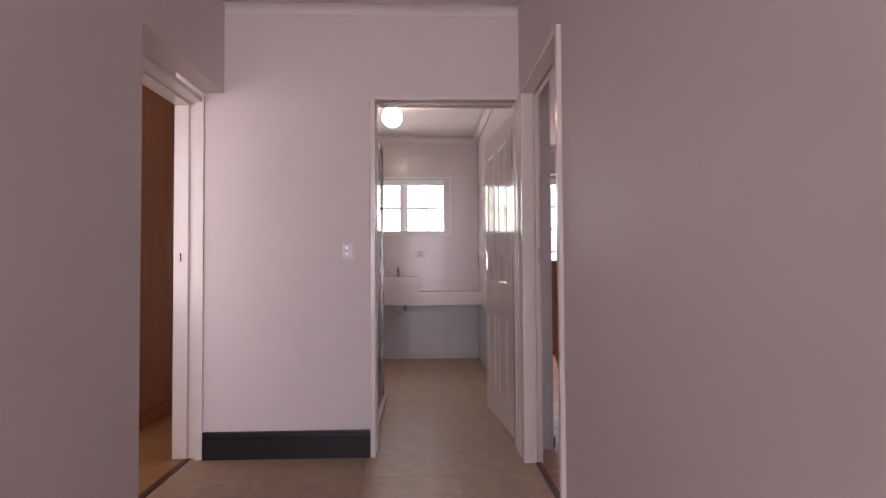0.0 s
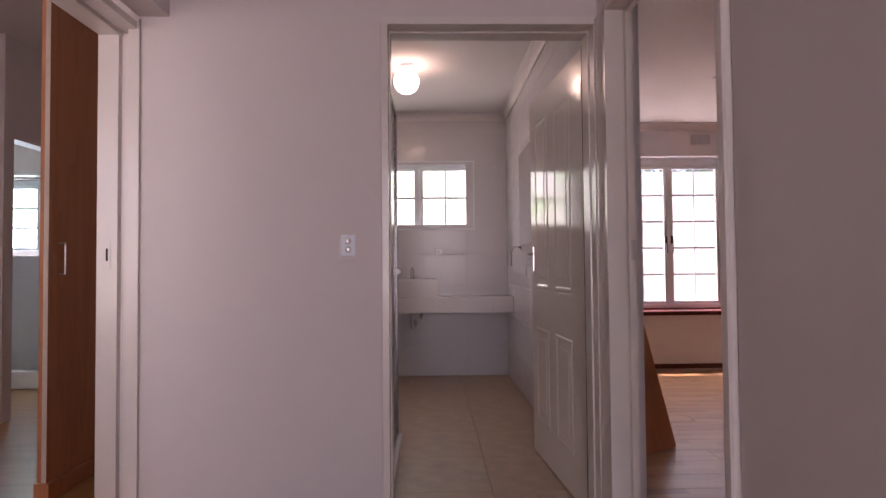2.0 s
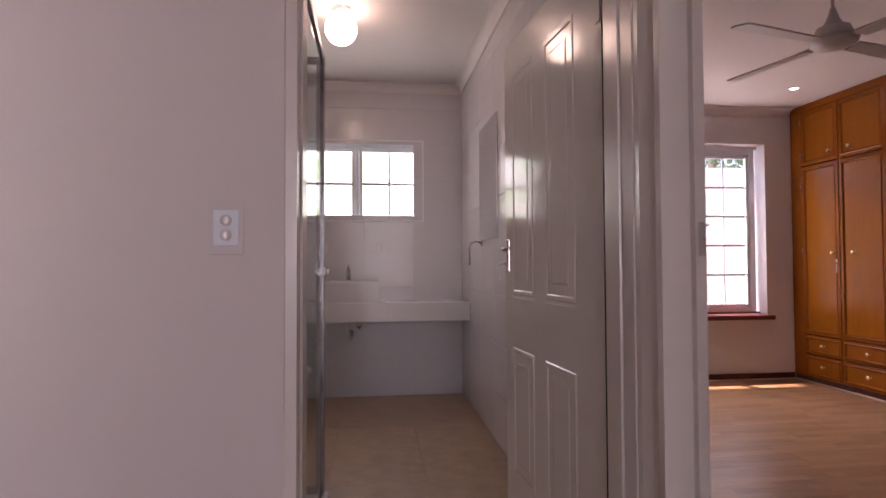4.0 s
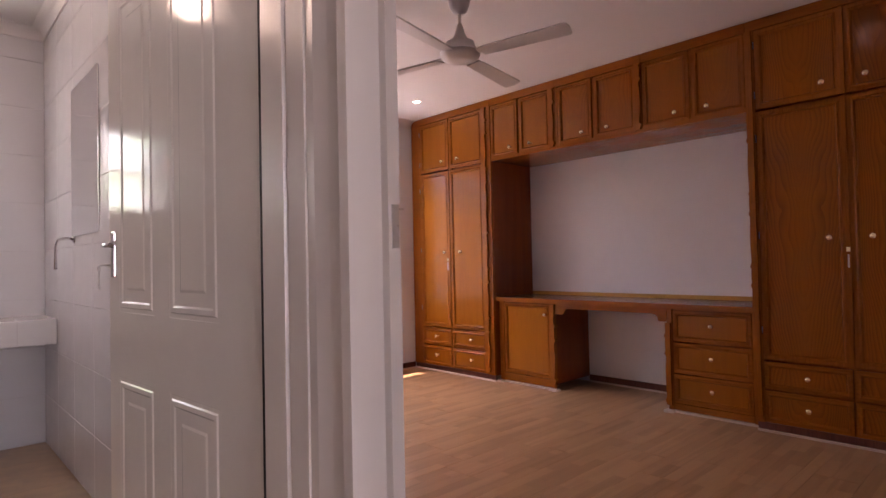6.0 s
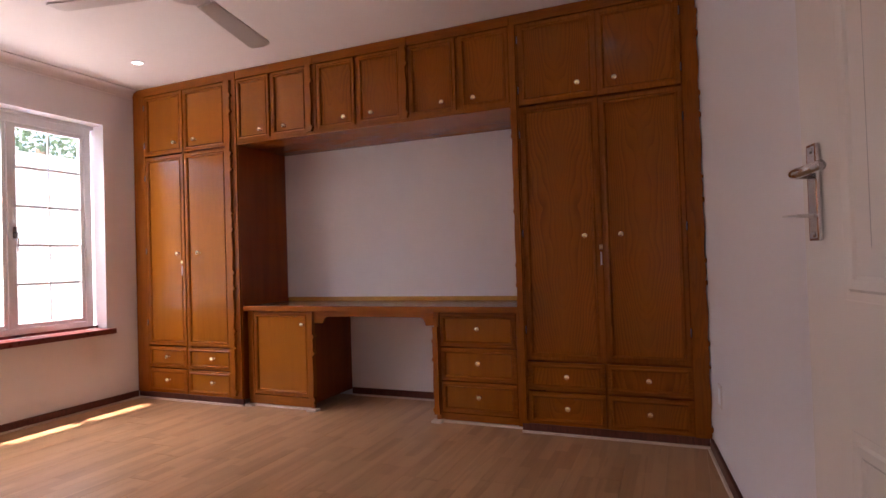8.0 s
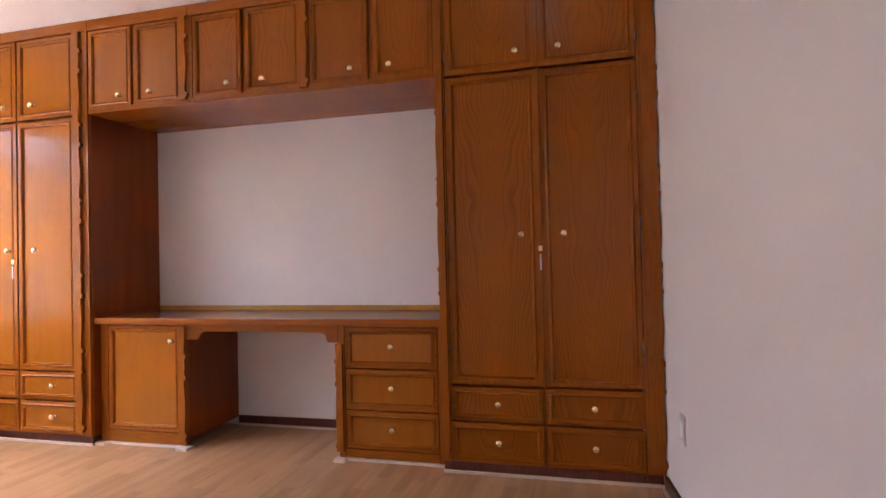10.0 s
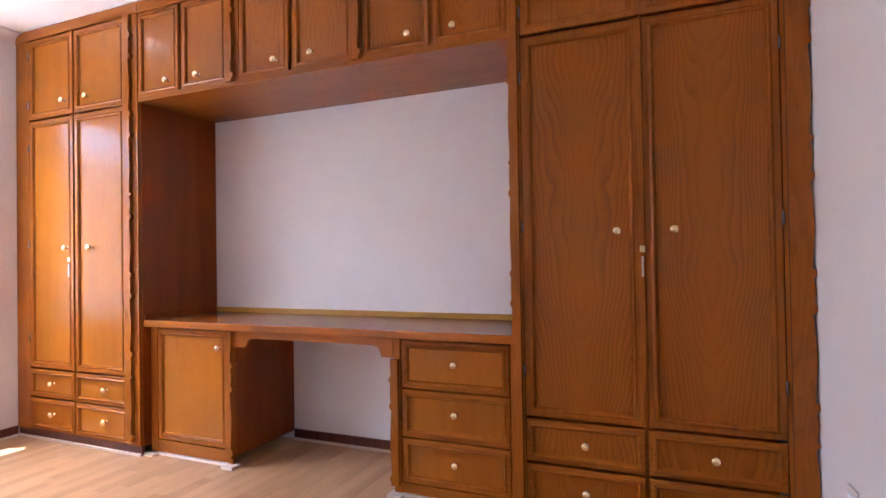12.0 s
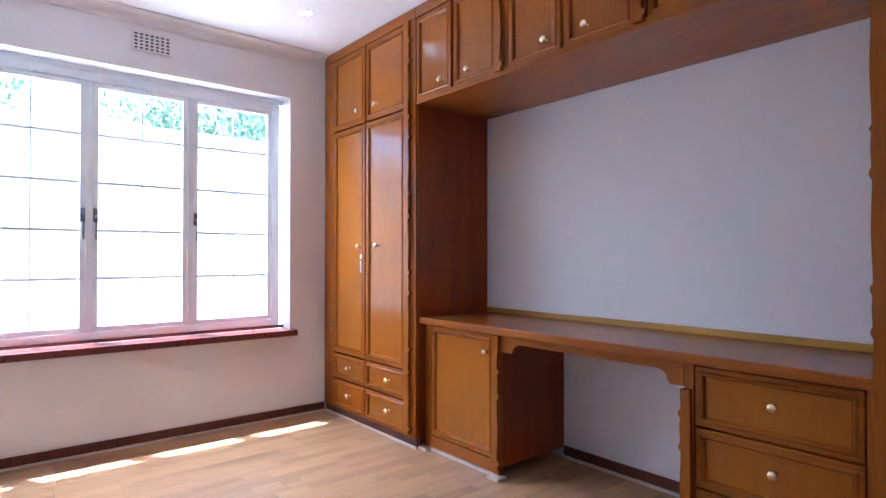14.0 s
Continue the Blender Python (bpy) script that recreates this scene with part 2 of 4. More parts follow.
# ---- mesh helpers ----
def box(bm, x0, x1, y0, y1, z0, z1, bevel=0.0):
    g = bmesh.ops.create_cube(bm, size=1.0, matrix=Matrix.LocRotScale(((x0 + x1) / 2, (y0 + y1) / 2, (z0 + z1) / 2), None, (x1 - x0, y1 - y0, z1 - z0)))
    if bevel:
        vs = set(g["verts"])
        es = [e for e in bm.edges if e.verts[0] in vs and e.verts[1] in vs]
        bmesh.ops.bevel(bm, geom=es, offset=bevel, segments=2, affect="EDGES", profile=0.7)
    return bm


def boxed(*size, bevel=0.0):
    return box(bmesh.new(), *size, bevel=bevel)


def lathe(profile, steps=20, m=None):
    """Turn (radius, height) pairs round z."""
    bm = bmesh.new()
    rings = [[bm.verts.new((r * math.cos(2 * math.pi * i / steps), r * math.sin(2 * math.pi * i / steps), h)) for i in range(steps)] for r, h in profile]
    for a, b in zip(rings, rings[1:]):
        for i in range(steps):
            bm.faces.new((a[i], a[(i + 1) % steps], b[(i + 1) % steps], b[i]))
    bm.faces.new(rings[0][::-1])
    bm.faces.new(rings[-1])
    if m is not None:
        bm.transform(m)
    return bm


def tube(points, r, steps=10):
    bm = bmesh.new()
    rings = []
    for i, p in enumerate(points):
        a, b = Vector(points[max(i - 1, 0)]), Vector(points[min(i + 1, len(points) - 1)])
        q = (b - a).to_track_quat("Z", "Y")
        rings.append([bm.verts.new(Vector(p) + q @ Vector((r * math.cos(k * 2 * math.pi / steps), r * math.sin(k * 2 * math.pi / steps), 0))) for k in range(steps)])
    for a, b in zip(rings, rings[1:]):
        for i in range(steps):
            bm.faces.new((a[i], a[(i + 1) % steps], b[(i + 1) % steps], b[i]))
    bm.faces.new(rings[0][::-1])
    bm.faces.new(rings[-1])
    return bm


def extrude_profile(points, y0, y1):
    """A slab with an outline in x and z, between two depths y."""
    bm = bmesh.new()
    a = [bm.verts.new((x, y0, z)) for x, z in points]
    b = [bm.verts.new((x, y1, z)) for x, z in points]
    bm.faces.new(a)
    bm.faces.new(b[::-1])
    k = len(points)
    for i in range(k):
        bm.faces.new((a[i], b[i], b[(i + 1) % k], a[(i + 1) % k]))
    bmesh.ops.recalc_face_normals(bm, faces=bm.faces)
    return bm


def part(name, bm, material, parent, label="", smooth=False):
    """One mesh object under a thing or a part."""
    me = bpy.data.meshes.new(name)
    bm.to_mesh(me)
    bm.free()
    if smooth:
        for p in me.polygons:
            p.use_smooth = True
    me.materials.append(material)
    ob = new(name, me)
    if parent is not None:
        ob.parent = parent
    return tagged(ob, label)


def centred(name, bm, material, parent, label="", smooth=False):
    """A part whose origin lies in the middle of its box, so that its grain is centred."""
    bm.verts.ensure_lookup_table()
    lo = Vector([min(v.co[i] for v in bm.verts) for i in range(3)])
    hi = Vector([max(v.co[i] for v in bm.verts) for i in range(3)])
    c = (lo + hi) / 2
    bm.transform(Matrix.Translation(-c))
    ob = part(name, bm, material, parent, label, smooth)
    ob.location = c
    return ob


def thing(name, label, category, m=None, group="", kind=""):
    ob = new(name)
    if m is not None:
        ob.matrix_world = m
    return tagged(ob, label, category, group, kind)


def structure(name, bm, material, label, category):
    return tagged(part(name, bm, material, None), label, category, kind="structure")


def walls(name, pieces, material, label, category="wall"):
    bm = bmesh.new()
    for p in pieces:
        box(bm, *p[:4], -0.12 if p[4] == 0 else p[4], p[5])
    return structure(name, bm, material, label, category)


# ---- structure ----
BATH_N, BED_N, END, HALL_L, HALL_R, BED_W = 6.741, 6.885, 3.316, -1.21, 0.50, 0.575
BED_CEIL, HALL_CEIL = 2.542, 2.60
BED_E, BATH_E = 4.352, 0.594

# hall and the room behind it
walls("wall_hall_right", [(HALL_R, BED_W, -4.2, 2.305, 0, 3.0), (HALL_R, BED_W, 2.305, 3.20, 2.09, 3.0), (HALL_R, BED_W, 3.20, 3.316, 0, 3.0)], PLASTER, "smooth off-white painted plaster wall of the hall")
walls("wall_hall_left", [(-1.33, HALL_L, -4.2, 2.355, 0, 3.0), (-1.33, HALL_L, 2.355, 3.316, 2.09, 3.0)], PLASTER, "smooth off-white painted plaster wall of the hall")
walls("wall_hall_end", [(-1.322, -0.355, END, 3.45, 0, 3.0), (-1.50, -1.322, 3.352, 3.45, 0, 3.0), (-1.33, -1.322, END, 3.352, 2.08, 3.0), (-0.355, 0.495, END, 3.45, 2.07, 3.0), (0.495, 0.62, END, 3.45, 0, 3.0)], PLASTER, "off-white plaster wall around the bathroom door")
# unseen end wall, its opening added for the lamp that lights the hall
walls("wall_living", [(-1.33, 0.62, -4.4, -4.2, 0, 0.35), (-1.33, 0.62, -4.4, -4.2, 2.4, 3.0), (-1.7, -1.33, -4.4, -4.2, 0, 3), (0.62, 0.9, -4.4, -4.2, 0, 3)], PLASTER, "plain unseen plaster wall with an opening added for light behind the hall")
structure("ceiling_hall", boxed(-1.33, 0.60, -4.4, 3.45, HALL_CEIL, HALL_CEIL + 0.1), CEILING, "plain white painted hall ceiling", "ceiling")

# bedroom
SLOPE = 0.10


def south(x):
    return 2.585 - SLOPE * (3.778 - x)


bm = bmesh.new()
ring = [(BED_W, south(BED_W)), (4.49, south(4.49)), (4.49, south(4.49) - 0.2), (BED_W, south(BED_W) - 0.2)]
lo, hi = [bm.verts.new((x, y, -0.12)) for x, y in ring], [bm.verts.new((x, y, 3.0)) for x, y in ring]
bm.faces.new(lo), bm.faces.new(hi)
for i in range(4):
    bm.faces.new((lo[i], lo[(i + 1) % 4], hi[(i + 1) % 4], hi[i]))
bmesh.ops.recalc_face_normals(bm, faces=bm.faces)
structure("wall_bedroom_south", bm, BED_PLASTER, "plain off-white plaster wall beside the open bedroom door", "wall")
walls("wall_bedroom_east", [(BED_E, 4.49, 2.3, 7.1, 0, 3.0)], BED_PLASTER, "off-white plaster wall behind the fitted wardrobes")
WX0, WX1, WZ0, WZ1 = 1.16, 3.512, 0.605, 2.204
walls("wall_bedroom_north", [(0.61, WX0, BED_N, 7.12, 0, 3.0), (WX1, BED_E, BED_N, 7.12, 0, 3.0), (WX0, WX1, BED_N, 7.12, 0, WZ0 - 0.045), (WX0, WX1, BED_N, 7.12, WZ1, 3.0)], BED_PLASTER, "off-white plaster wall with a wide steel window and deep reveal")
walls("wall_bedroom_west", [(0.61, 0.70, 3.40, BED_N, 0, 3.0)], BED_PLASTER, "plain off-white plaster wall of the bedroom")
structure("ceiling_bedroom", boxed(0.61, 4.49, 2.0, 7.12, BED_CEIL, BED_CEIL + 0.1), CEILING, "plain white painted bedroom ceiling", "ceiling")


def cornice(name, x0, x1, y0, y1, z, r=0.07, sign=1, along="x"):
    """A cove between wall and ceiling."""
    bm = bmesh.new()
    prof = [(0, 0), (0, -r)] + [(r * 0.12 + r * 0.88 * (1 - math.cos(a)), -r + r * 0.9 * math.sin(a)) for a in [math.pi / 2 * k / 6 for k in range(7)]] + [(r, 0)]
    ends = []
    for e in (0, 1):
        vs = []
        for d, h in prof:
            if along == "x":
                vs.append(bm.verts.new(((x0, x1)[e], y0 + sign * d, z + h)))
            else:
                vs.append(bm.verts.new((x0 + sign * d, (y0, y1)[e], z + h)))
        ends.append(vs)
    k = len(prof)
    for i in range(k):
        bm.faces.new((ends[0][i], ends[1][i], ends[1][(i + 1) % k], ends[0][(i + 1) % k]))
    bm.faces.new(ends[0]), bm.faces.new(ends[1])
    bmesh.ops.recalc_face_normals(bm, faces=bm.faces)
    return structure(name, bm, CEILING, "white coved plaster cornice between wall and ceiling", "cornice")


cornice("cornice_1", 0.70, 3.77, BED_N - 0.002, 0, BED_CEIL - 0.002, sign=-1)
cornice("cornice_2", 0.702, 0, 3.45, BED_N - 0.075, BED_CEIL - 0.002, along="y")
cornice("cornice_3", -1.20, 0.49, END - 0.002, 0, HALL_CEIL - 0.002, r=0.05, sign=-1)
cornice("cornice_4", -1.37, BATH_E - 0.002, BATH_N - 0.008, 0, HALL_CEIL + 0.006, sign=-1)
cornice("cornice_5", BATH_E - 0.008, 0, 3.46, BATH_N - 0.078, HALL_CEIL + 0.006, sign=-1, along="y")

# bathroom
BX0, BX1, BZ0, BZ1 = -0.872, 0.266, 1.447, 2.137
walls("wall_bathroom_north", [(-2.6, BX0, BATH_N, 6.96, 0, 3.0), (BX1, 0.61, BATH_N, 6.96, 0, 3.0), (BX0, BX1, BATH_N, 6.96, 0, BZ0), (BX0, BX1, BATH_N, 6.96, BZ1, 3.0)], GROUT, "white tiled bathroom wall with a small window")
structure("ceiling_bathroom", boxed(-1.60, 0.61, 3.45, 6.96, 2.608, 2.72), CEILING, "white painted bathroom ceiling", "ceiling")
walls("wall_bathroom_west", [(-1.50, -1.38, 3.45, BATH_N, 0, 3.0)], PLASTER, "white wall of the bathroom")

# second bedroom with its ensuite
# south wall is out of view; its opening is added for the fill lamp
walls("wall_second_bedroom_south", [(-4.6, -2.9, 1.3, 1.42, 0, 3.0), (-1.5, -1.33, 1.3, 1.42, 0, 3.0), (-2.9, -1.5, 1.3, 1.42, 0, 0.75), (-2.9, -1.5, 1.3, 1.42, 2.25, 3.0)], PLASTER, "plain off-white plaster wall of the second bedroom")
walls("wall_second_bedroom_west", [(-4.5, -4.38, 1.42, 5.2, 0, 3)], PLASTER, "plain plaster wall of the second bedroom")
walls("wall_ensuite", [(-3.36, -3.24, 5.20, 5.30, 0, 3.0), (-3.36, -3.24, 5.30, 6.30, 2.05, 3.0), (-3.36, -3.24, 6.30, 6.9, 0, 3.0), (-4.5, -3.36, 5.08, 5.20, 0, 3.0), (-5.4, -5.28, 5.2, 6.9, 0, 3), (-4.5, -5.4, 5.08, 5.2, 0, 3)], PLASTER, "white plaster wall with an opening to the ensuite")
walls("wall_ensuite_north", [(-5.4, -5.05, 6.9, 7.1, 0, 3), (-4.12, -2.6, 6.9, 7.1, 0, 3), (-5.05, -4.12, 6.9, 7.1, 0, 1.22), (-5.05, -4.12, 6.9, 7.1, 2.0, 3)], PLASTER, "pale wall with a window above the ensuite shower")
structure("ceiling_second_bedroom", boxed(-5.4, -1.33, 1.3, 7.1, 2.80, 2.9), CEILING, "white painted ceiling of the second bedroom", "ceiling")

# floors: beds under the pieces
structure("floor_hall", box(boxed(-1.40, 0.56, -4.4, 3.33, -0.12, -0.006), -1.40, 0.60, 3.33, BATH_N, -0.12, -0.006), STONE_TILE, "beige stone-look tiled floor of hall and bathroom", "floor")
structure("floor_bedroom", box(boxed(0.56, 4.49, 2.0, 3.33, -0.12, -0.006), 0.61, 4.49, 3.33, 7.0, -0.12, -0.006), LAMINATE, "brown oak-look laminate floor of the bedroom", "floor")
structure("floor_second_bedroom", boxed(-5.4, -1.40, 1.3, 7.1, -0.12, -0.004), LAMINATE_2, "orange-brown laminate floor of the second bedroom", "floor")
structure("threshold_1", boxed(-1.425, -1.39, 2.36, END, -0.004, 0.006, bevel=0.002), DARK_SKIRT, "dark wooden threshold strip", "threshold")
structure("threshold_2", boxed(0.545, 0.575, 2.35, 3.16, -0.004, 0.006, bevel=0.002), DARK_SKIRT, "dark wooden threshold strip in the bedroom doorway", "threshold")
structure("ground", boxed(-400, 400, -400, 400, -0.30, -0.13), SOIL, "paved yard outside", "ground")

# skirtings
bm = boxed(-1.318, -0.375, END - 0.018, END, 0, 0.115)
box(bm, -1.318, -0.375, END - 0.014, END, 0.115, 0.135, bevel=0.003)
box(bm, -1.318, -0.375, END - 0.020, END, 0.135, 0.155, bevel=0.005)
structure("baseboard_hall", bm, BLACK_WOOD, "black painted moulded skirting board", "skirting")
structure("baseboard_north", boxed(0.717, 3.775, BED_N - 0.016, BED_N, 0, 0.062, bevel=0.005), DARK_SKIRT, "dark brown wooden skirting below the window", "skirting")
structure("baseboard_east", boxed(BED_E - 0.015, BED_E, 4.22, 5.175, 0, 0.062, bevel=0.005), DARK_SKIRT, "dark brown wooden skirting under the desk", "skirting")
structure("baseboard_west", boxed(0.70, 0.716, 3.42, BED_N - 0.017, 0, 0.062, bevel=0.005), DARK_SKIRT, "dark brown wooden skirting", "skirting")
bm = boxed(0, 3.00, 0, 0.016, 0, 0.062, bevel=0.005)
bm.transform(pose(0.78, south(0.78) + 0.001, 0, 0, 0, math.degrees(math.atan(SLOPE))))
structure("baseboard_south", bm, DARK_SKIRT, "dark brown wooden skirting", "skirting")


structure("trim_floor_bead_north", boxed(0.72, 3.77, BED_N - 0.030, BED_N - 0.0165, 0, 0.014, bevel=0.004), PALE_TRIM, "pale wooden quarter-round bead along the skirting", "trim")
structure("trim_floor_bead_east", boxed(BED_E - 0.029, BED_E - 0.0155, 4.225, 5.17, 0, 0.014, bevel=0.004), PALE_TRIM, "pale wooden quarter-round bead along the skirting", "trim")
bm = boxed(0, 2.965, 0.0165, 0.030, 0, 0.014, bevel=0.004)
bm.transform(pose(0.80, south(0.80) + 0.001, 0, 0, 0, math.degrees(math.atan(SLOPE))))
structure("trim_floor_bead_south", bm, PALE_TRIM, "pale wooden quarter-round bead along the skirting", "trim")


# ---- doors ----
def leaf_mesh(w, h, t, cells):
    """A moulded door leaf: x from 0 to w, y from 0 to t, with sunk panels on both faces."""
    bm = bmesh.new()
    box(bm, 0, w, 0.0004, t - 0.0004, 0, h)
    xs = sorted({0, w, *[c[0] for c in cells], *[c[1] for c in cells]})
    zs = sorted({0, h, *[c[2] for c in cells], *[c[3] for c in cells]})
    for y, s in ((0, 1), (t, -1)):
        for i in range(len(xs) - 1):
            for j in range(len(zs) - 1):
                cx, cz = (xs[i] + xs[i + 1]) / 2, (zs[j] + zs[j + 1]) / 2
                if any(a < cx < b and c < cz < d for a, b, c, d in cells):
                    continue
                bm.faces.new([bm.verts.new(v) for v in ((xs[i], y, zs[j]), (xs[i + 1], y, zs[j]), (xs[i + 1], y, zs[j + 1]), (xs[i], y, zs[j + 1]))][::s])
        for a, b, c, d in cells:
            prev = None
            for inset, depth in ((0, 0), (0.008, -0.004), (0.016, 0.003), (0.028, 0.003), (0.045, -0.008), (0.075, 0.002), (0.085, 0.002)):
                ringv = [bm.verts.new(v) for v in ((a + inset, y - s * depth, c + inset), (b - inset, y - s * depth, c + inset), (b - inset, y - s * depth, d - inset), (a + inset, y - s * depth, d - inset))]
                if prev:
                    for k in range(4):
                        bm.faces.new((prev[k], prev[(k + 1) % 4], ringv[(k + 1) % 4], ringv[k]))
                prev = ringv
            bm.faces.new(prev)
    bmesh.ops.remove_doubles(bm, verts=bm.verts, dist=0.0001)
    bmesh.ops.recalc_face_normals(bm, faces=bm.faces)
    return bm


def lever(parent, x, z, y, side, point, spare=False):
    """Backplate, lever and key; side -1 or 1 is the face's outward y, point the lever's way in x."""
    plate = part("backplate", boxed(x - 0.016, x + 0.016, min(y, y + side * 0.008), max(y, y + side * 0.008), z - 0.100, z + 0.044, bevel=0.004), CHROME, parent, "chrome lever handle on a long backplate")
    d = y + side * 0.008
    pts = [(x, d, z), (x, d + side * 0.018, z), (x + point * 0.005, d + side * 0.025, z), (x + point * 0.022, d + side * 0.028, z - 0.001), (x + point * 0.048, d + side * 0.025, z), (x + point * 0.075, d + side * 0.018, z + 0.003)]
    part("lever", tube(pts, 0.0075, 12), CHROME, plate, smooth=True)
    part("key", box(tube([(x, d, z - 0.062), (x, d + side * 0.022, z - 0.062)], 0.0028, 8), x - 0.010, x + 0.010, d + side * 0.022, d + side * 0.038, z - 0.0635, z - 0.0605, bevel=0.001), ALU, plate)
    ring = [] if not spare else [(x + 0.011 * math.sin(k * math.pi / 6), d + side * 0.038, z - 0.073 - 0.011 * math.cos(k * math.pi / 6)) for k in range(13)]
    if spare:
        part("key_ring", tube(ring, 0.0015, 6), ALU, plate)
        part("spare_key", box(tube([(x, d + side * 0.038, z - 0.084), (x, d + side * 0.038, z - 0.135)], 0.0025, 8), x - 0.008, x + 0.008, d + side * 0.037, d + side * 0.039, z - 0.135, z - 0.124), ALU, plate)
    for dz in (-0.090, 0.034):
        part("screw", lathe([(0.005, 0), (0.004, 0.002)], 10, pose(x, d, z + dz, -90 * side)), CHROME, plate)


def hinge(parent, x, y, z):
    part("hinge", box(lathe([(0.007, -0.05), (0.007, 0.05)], 10, pose(x, y, z)), x - 0.001, x + 0.03, y, y + 0.003, z - 0.05, z + 0.05), FRAME_PAINT, parent)


CELLS = [(0.115, 0.36, 0.19, 0.80), (0.45, 0.695, 0.19, 0.80), (0.115, 0.36, 0.975, 1.90), (0.45, 0.695, 0.975, 1.90)]
bath_door = thing("door_1", "glossy white four-panel door standing open into the bathroom", "door", pose(0.532, 3.509, 0.012, 0, 0, 94.4), kind="structure")
bath_cells = [(0.185, 0.465, 0.18, 0.735), (0.565, 0.835, 0.18, 0.735), (0.185, 0.465, 0.934, 1.90), (0.565, 0.835, 0.934, 1.90)]
part("leaf", leaf_mesh(0.92, 2.03, 0.04, bath_cells), GLOSS_WHITE, bath_door)
lever(bath_door, 0.872, 1.14, 0.04, 1, -1, spare=True)
lever(bath_door, 0.872, 1.14, 0.0, -1, -1)
for z in (0.22, 1.83):
    hinge(bath_door, 0.0, 0.044, z)
bed_door = thing("door_2", "glossy white four-panel bedroom door folded back against the wall", "door", pose(0.621, 2.297, 0.012, 0, 0, 12.3), kind="structure")
cells2 = [(a + (0.03 if a > 0.4 else 0.0), b + (0.05 if a > 0.4 else 0.02), c, d) for a, b, c, d in CELLS]
part("leaf", leaf_mesh(0.86, 2.03, 0.04, cells2), GLOSS_WHITE, bed_door)
lever(bed_door, 0.812, 1.157, 0.04, 1, -1)
lever(bed_door, 0.812, 1.157, 0.0, -1, -1)
for z in (0.22, 1.83):
    hinge(bed_door, 0.0, 0.044, z)


def steel_frame(name, m, w, h, depth, label, face=0.03, lip=0.010, rebate=0.05, groove=0.005):
    """A pressed steel door frame: opening w by h in local x and z, running back from y=0 to depth."""
    f = thing(name, label, "door frame", m, kind="structure")
    for nm, s, x in (("jamb", -1, 0.0), ("jamb", 1, w)):
        g = rebate
        prof = [(0, -0.018), (s * (face - 0.004), -0.018), (s * face, -0.012), (s * face, 0.004), (s * (face + 0.012), 0.004), (s * (face + 0.012), depth - 0.012), (s * face, depth - 0.012), (s * face, depth + 0.010), (-s * lip, depth + 0.010),
                (-s * lip, g + groove * 1.6), (s * groove, g + groove), (s * groove, g), (0, g - 0.002)]
        bm = bmesh.new()
        lo, hi = [bm.verts.new((x + a, b, 0)) for a, b in prof], [bm.verts.new((x + a, b, h)) for a, b in prof]
        bm.faces.new(lo), bm.faces.new(hi)
        for i in range(len(prof)):
            bm.faces.new((lo[i], lo[(i + 1) % len(prof)], hi[(i + 1) % len(prof)], hi[i]))
        bmesh.ops.recalc_face_normals(bm, faces=bm.faces)
        part(nm, bm, FRAME_PAINT, f)
    bm = boxed(-face, w + face, -0.018, 0.004, h + 0.0005, h + face, bevel=0.003)
    box(bm, -face - 0.01, w + face + 0.01, 0.004, rebate, h + 0.001, h + face - 0.001)
    box(bm, -face - 0.01, w + face + 0.01, rebate, rebate + 0.010, h + 0.010, h + face - 0.001)
    box(bm, -face - 0.01, w + face + 0.01, rebate + 0.010, depth + 0.008, h - lip, h + face - 0.001, bevel=0.002)
    part("head", bm, FRAME_PAINT, f)
    return f


frame_1 = steel_frame("door_frame_1", pose(-0.344, END, 0), 0.824, 2.054, 0.134, "white enamelled pressed steel frame of the bathroom doorway", lip=0.005, groove=0.003)
# dark strip put in for the shade of the open gap beside the hinges
part("seal", boxed(0.819, 0.835, 0.1445, 0.1545, 0.01, 2.03), DARK, frame_1, "dark strip drawn for the shade in the hinge gap")
bm = bmesh.new()
corner = [(0.4995, 3.297), (0.484, 3.297), (0.482, 3.268), (0.490, 3.232), (0.494, 3.206), (0.4995, 3.206)]
lo, hi = [bm.verts.new((x, y, 0)) for x, y in corner], [bm.verts.new((x, y, 2.07)) for x, y in corner]
bm.faces.new(lo), bm.faces.new(hi)
for i in range(6):
    bm.faces.new((lo[i], lo[(i + 1) % 6], hi[(i + 1) % 6], hi[i]))
bmesh.ops.recalc_face_normals(bm, faces=bm.faces)
structure("trim_corner_fillet", bm, FRAME_PAINT, "white painted fillet in the corner between two door frames", "trim")
fr = steel_frame("door_frame_2", pose(HALL_R, 3.162, 0, 0, 0, -90), 0.820, 2.050, 0.074, "white enamelled pressed steel frame of the bedroom doorway")
part("strike_plate", box(boxed(0.0098, 0.0115, 0.065, 0.081, 1.104, 1.181, bevel=0.0006), 0.0110, 0.0150, 0.0815, 0.0895, 1.171, 1.175), ALU, fr, "steel strike plate")
fl = steel_frame("door_frame_3", pose(-1.350, 2.385, 0, 0, 0, 90), 0.960, 2.035, 0.140, "white enamelled pressed steel frame of the second bedroom doorway", groove=0.012)
part("strike_plate", boxed(0.9475, 0.9495, 0.095, 0.125, 1.09, 1.20, bevel=0.001), FRAME_PAINT, fl, "steel strike plate")


# flat dark patch on the plate stands in for a shaded slot
part("strike_slot", boxed(0.9468, 0.9474, 0.104, 0.112, 1.12, 1.17), DARK, fl, "dark patch drawn for the shade inside the latch slot")


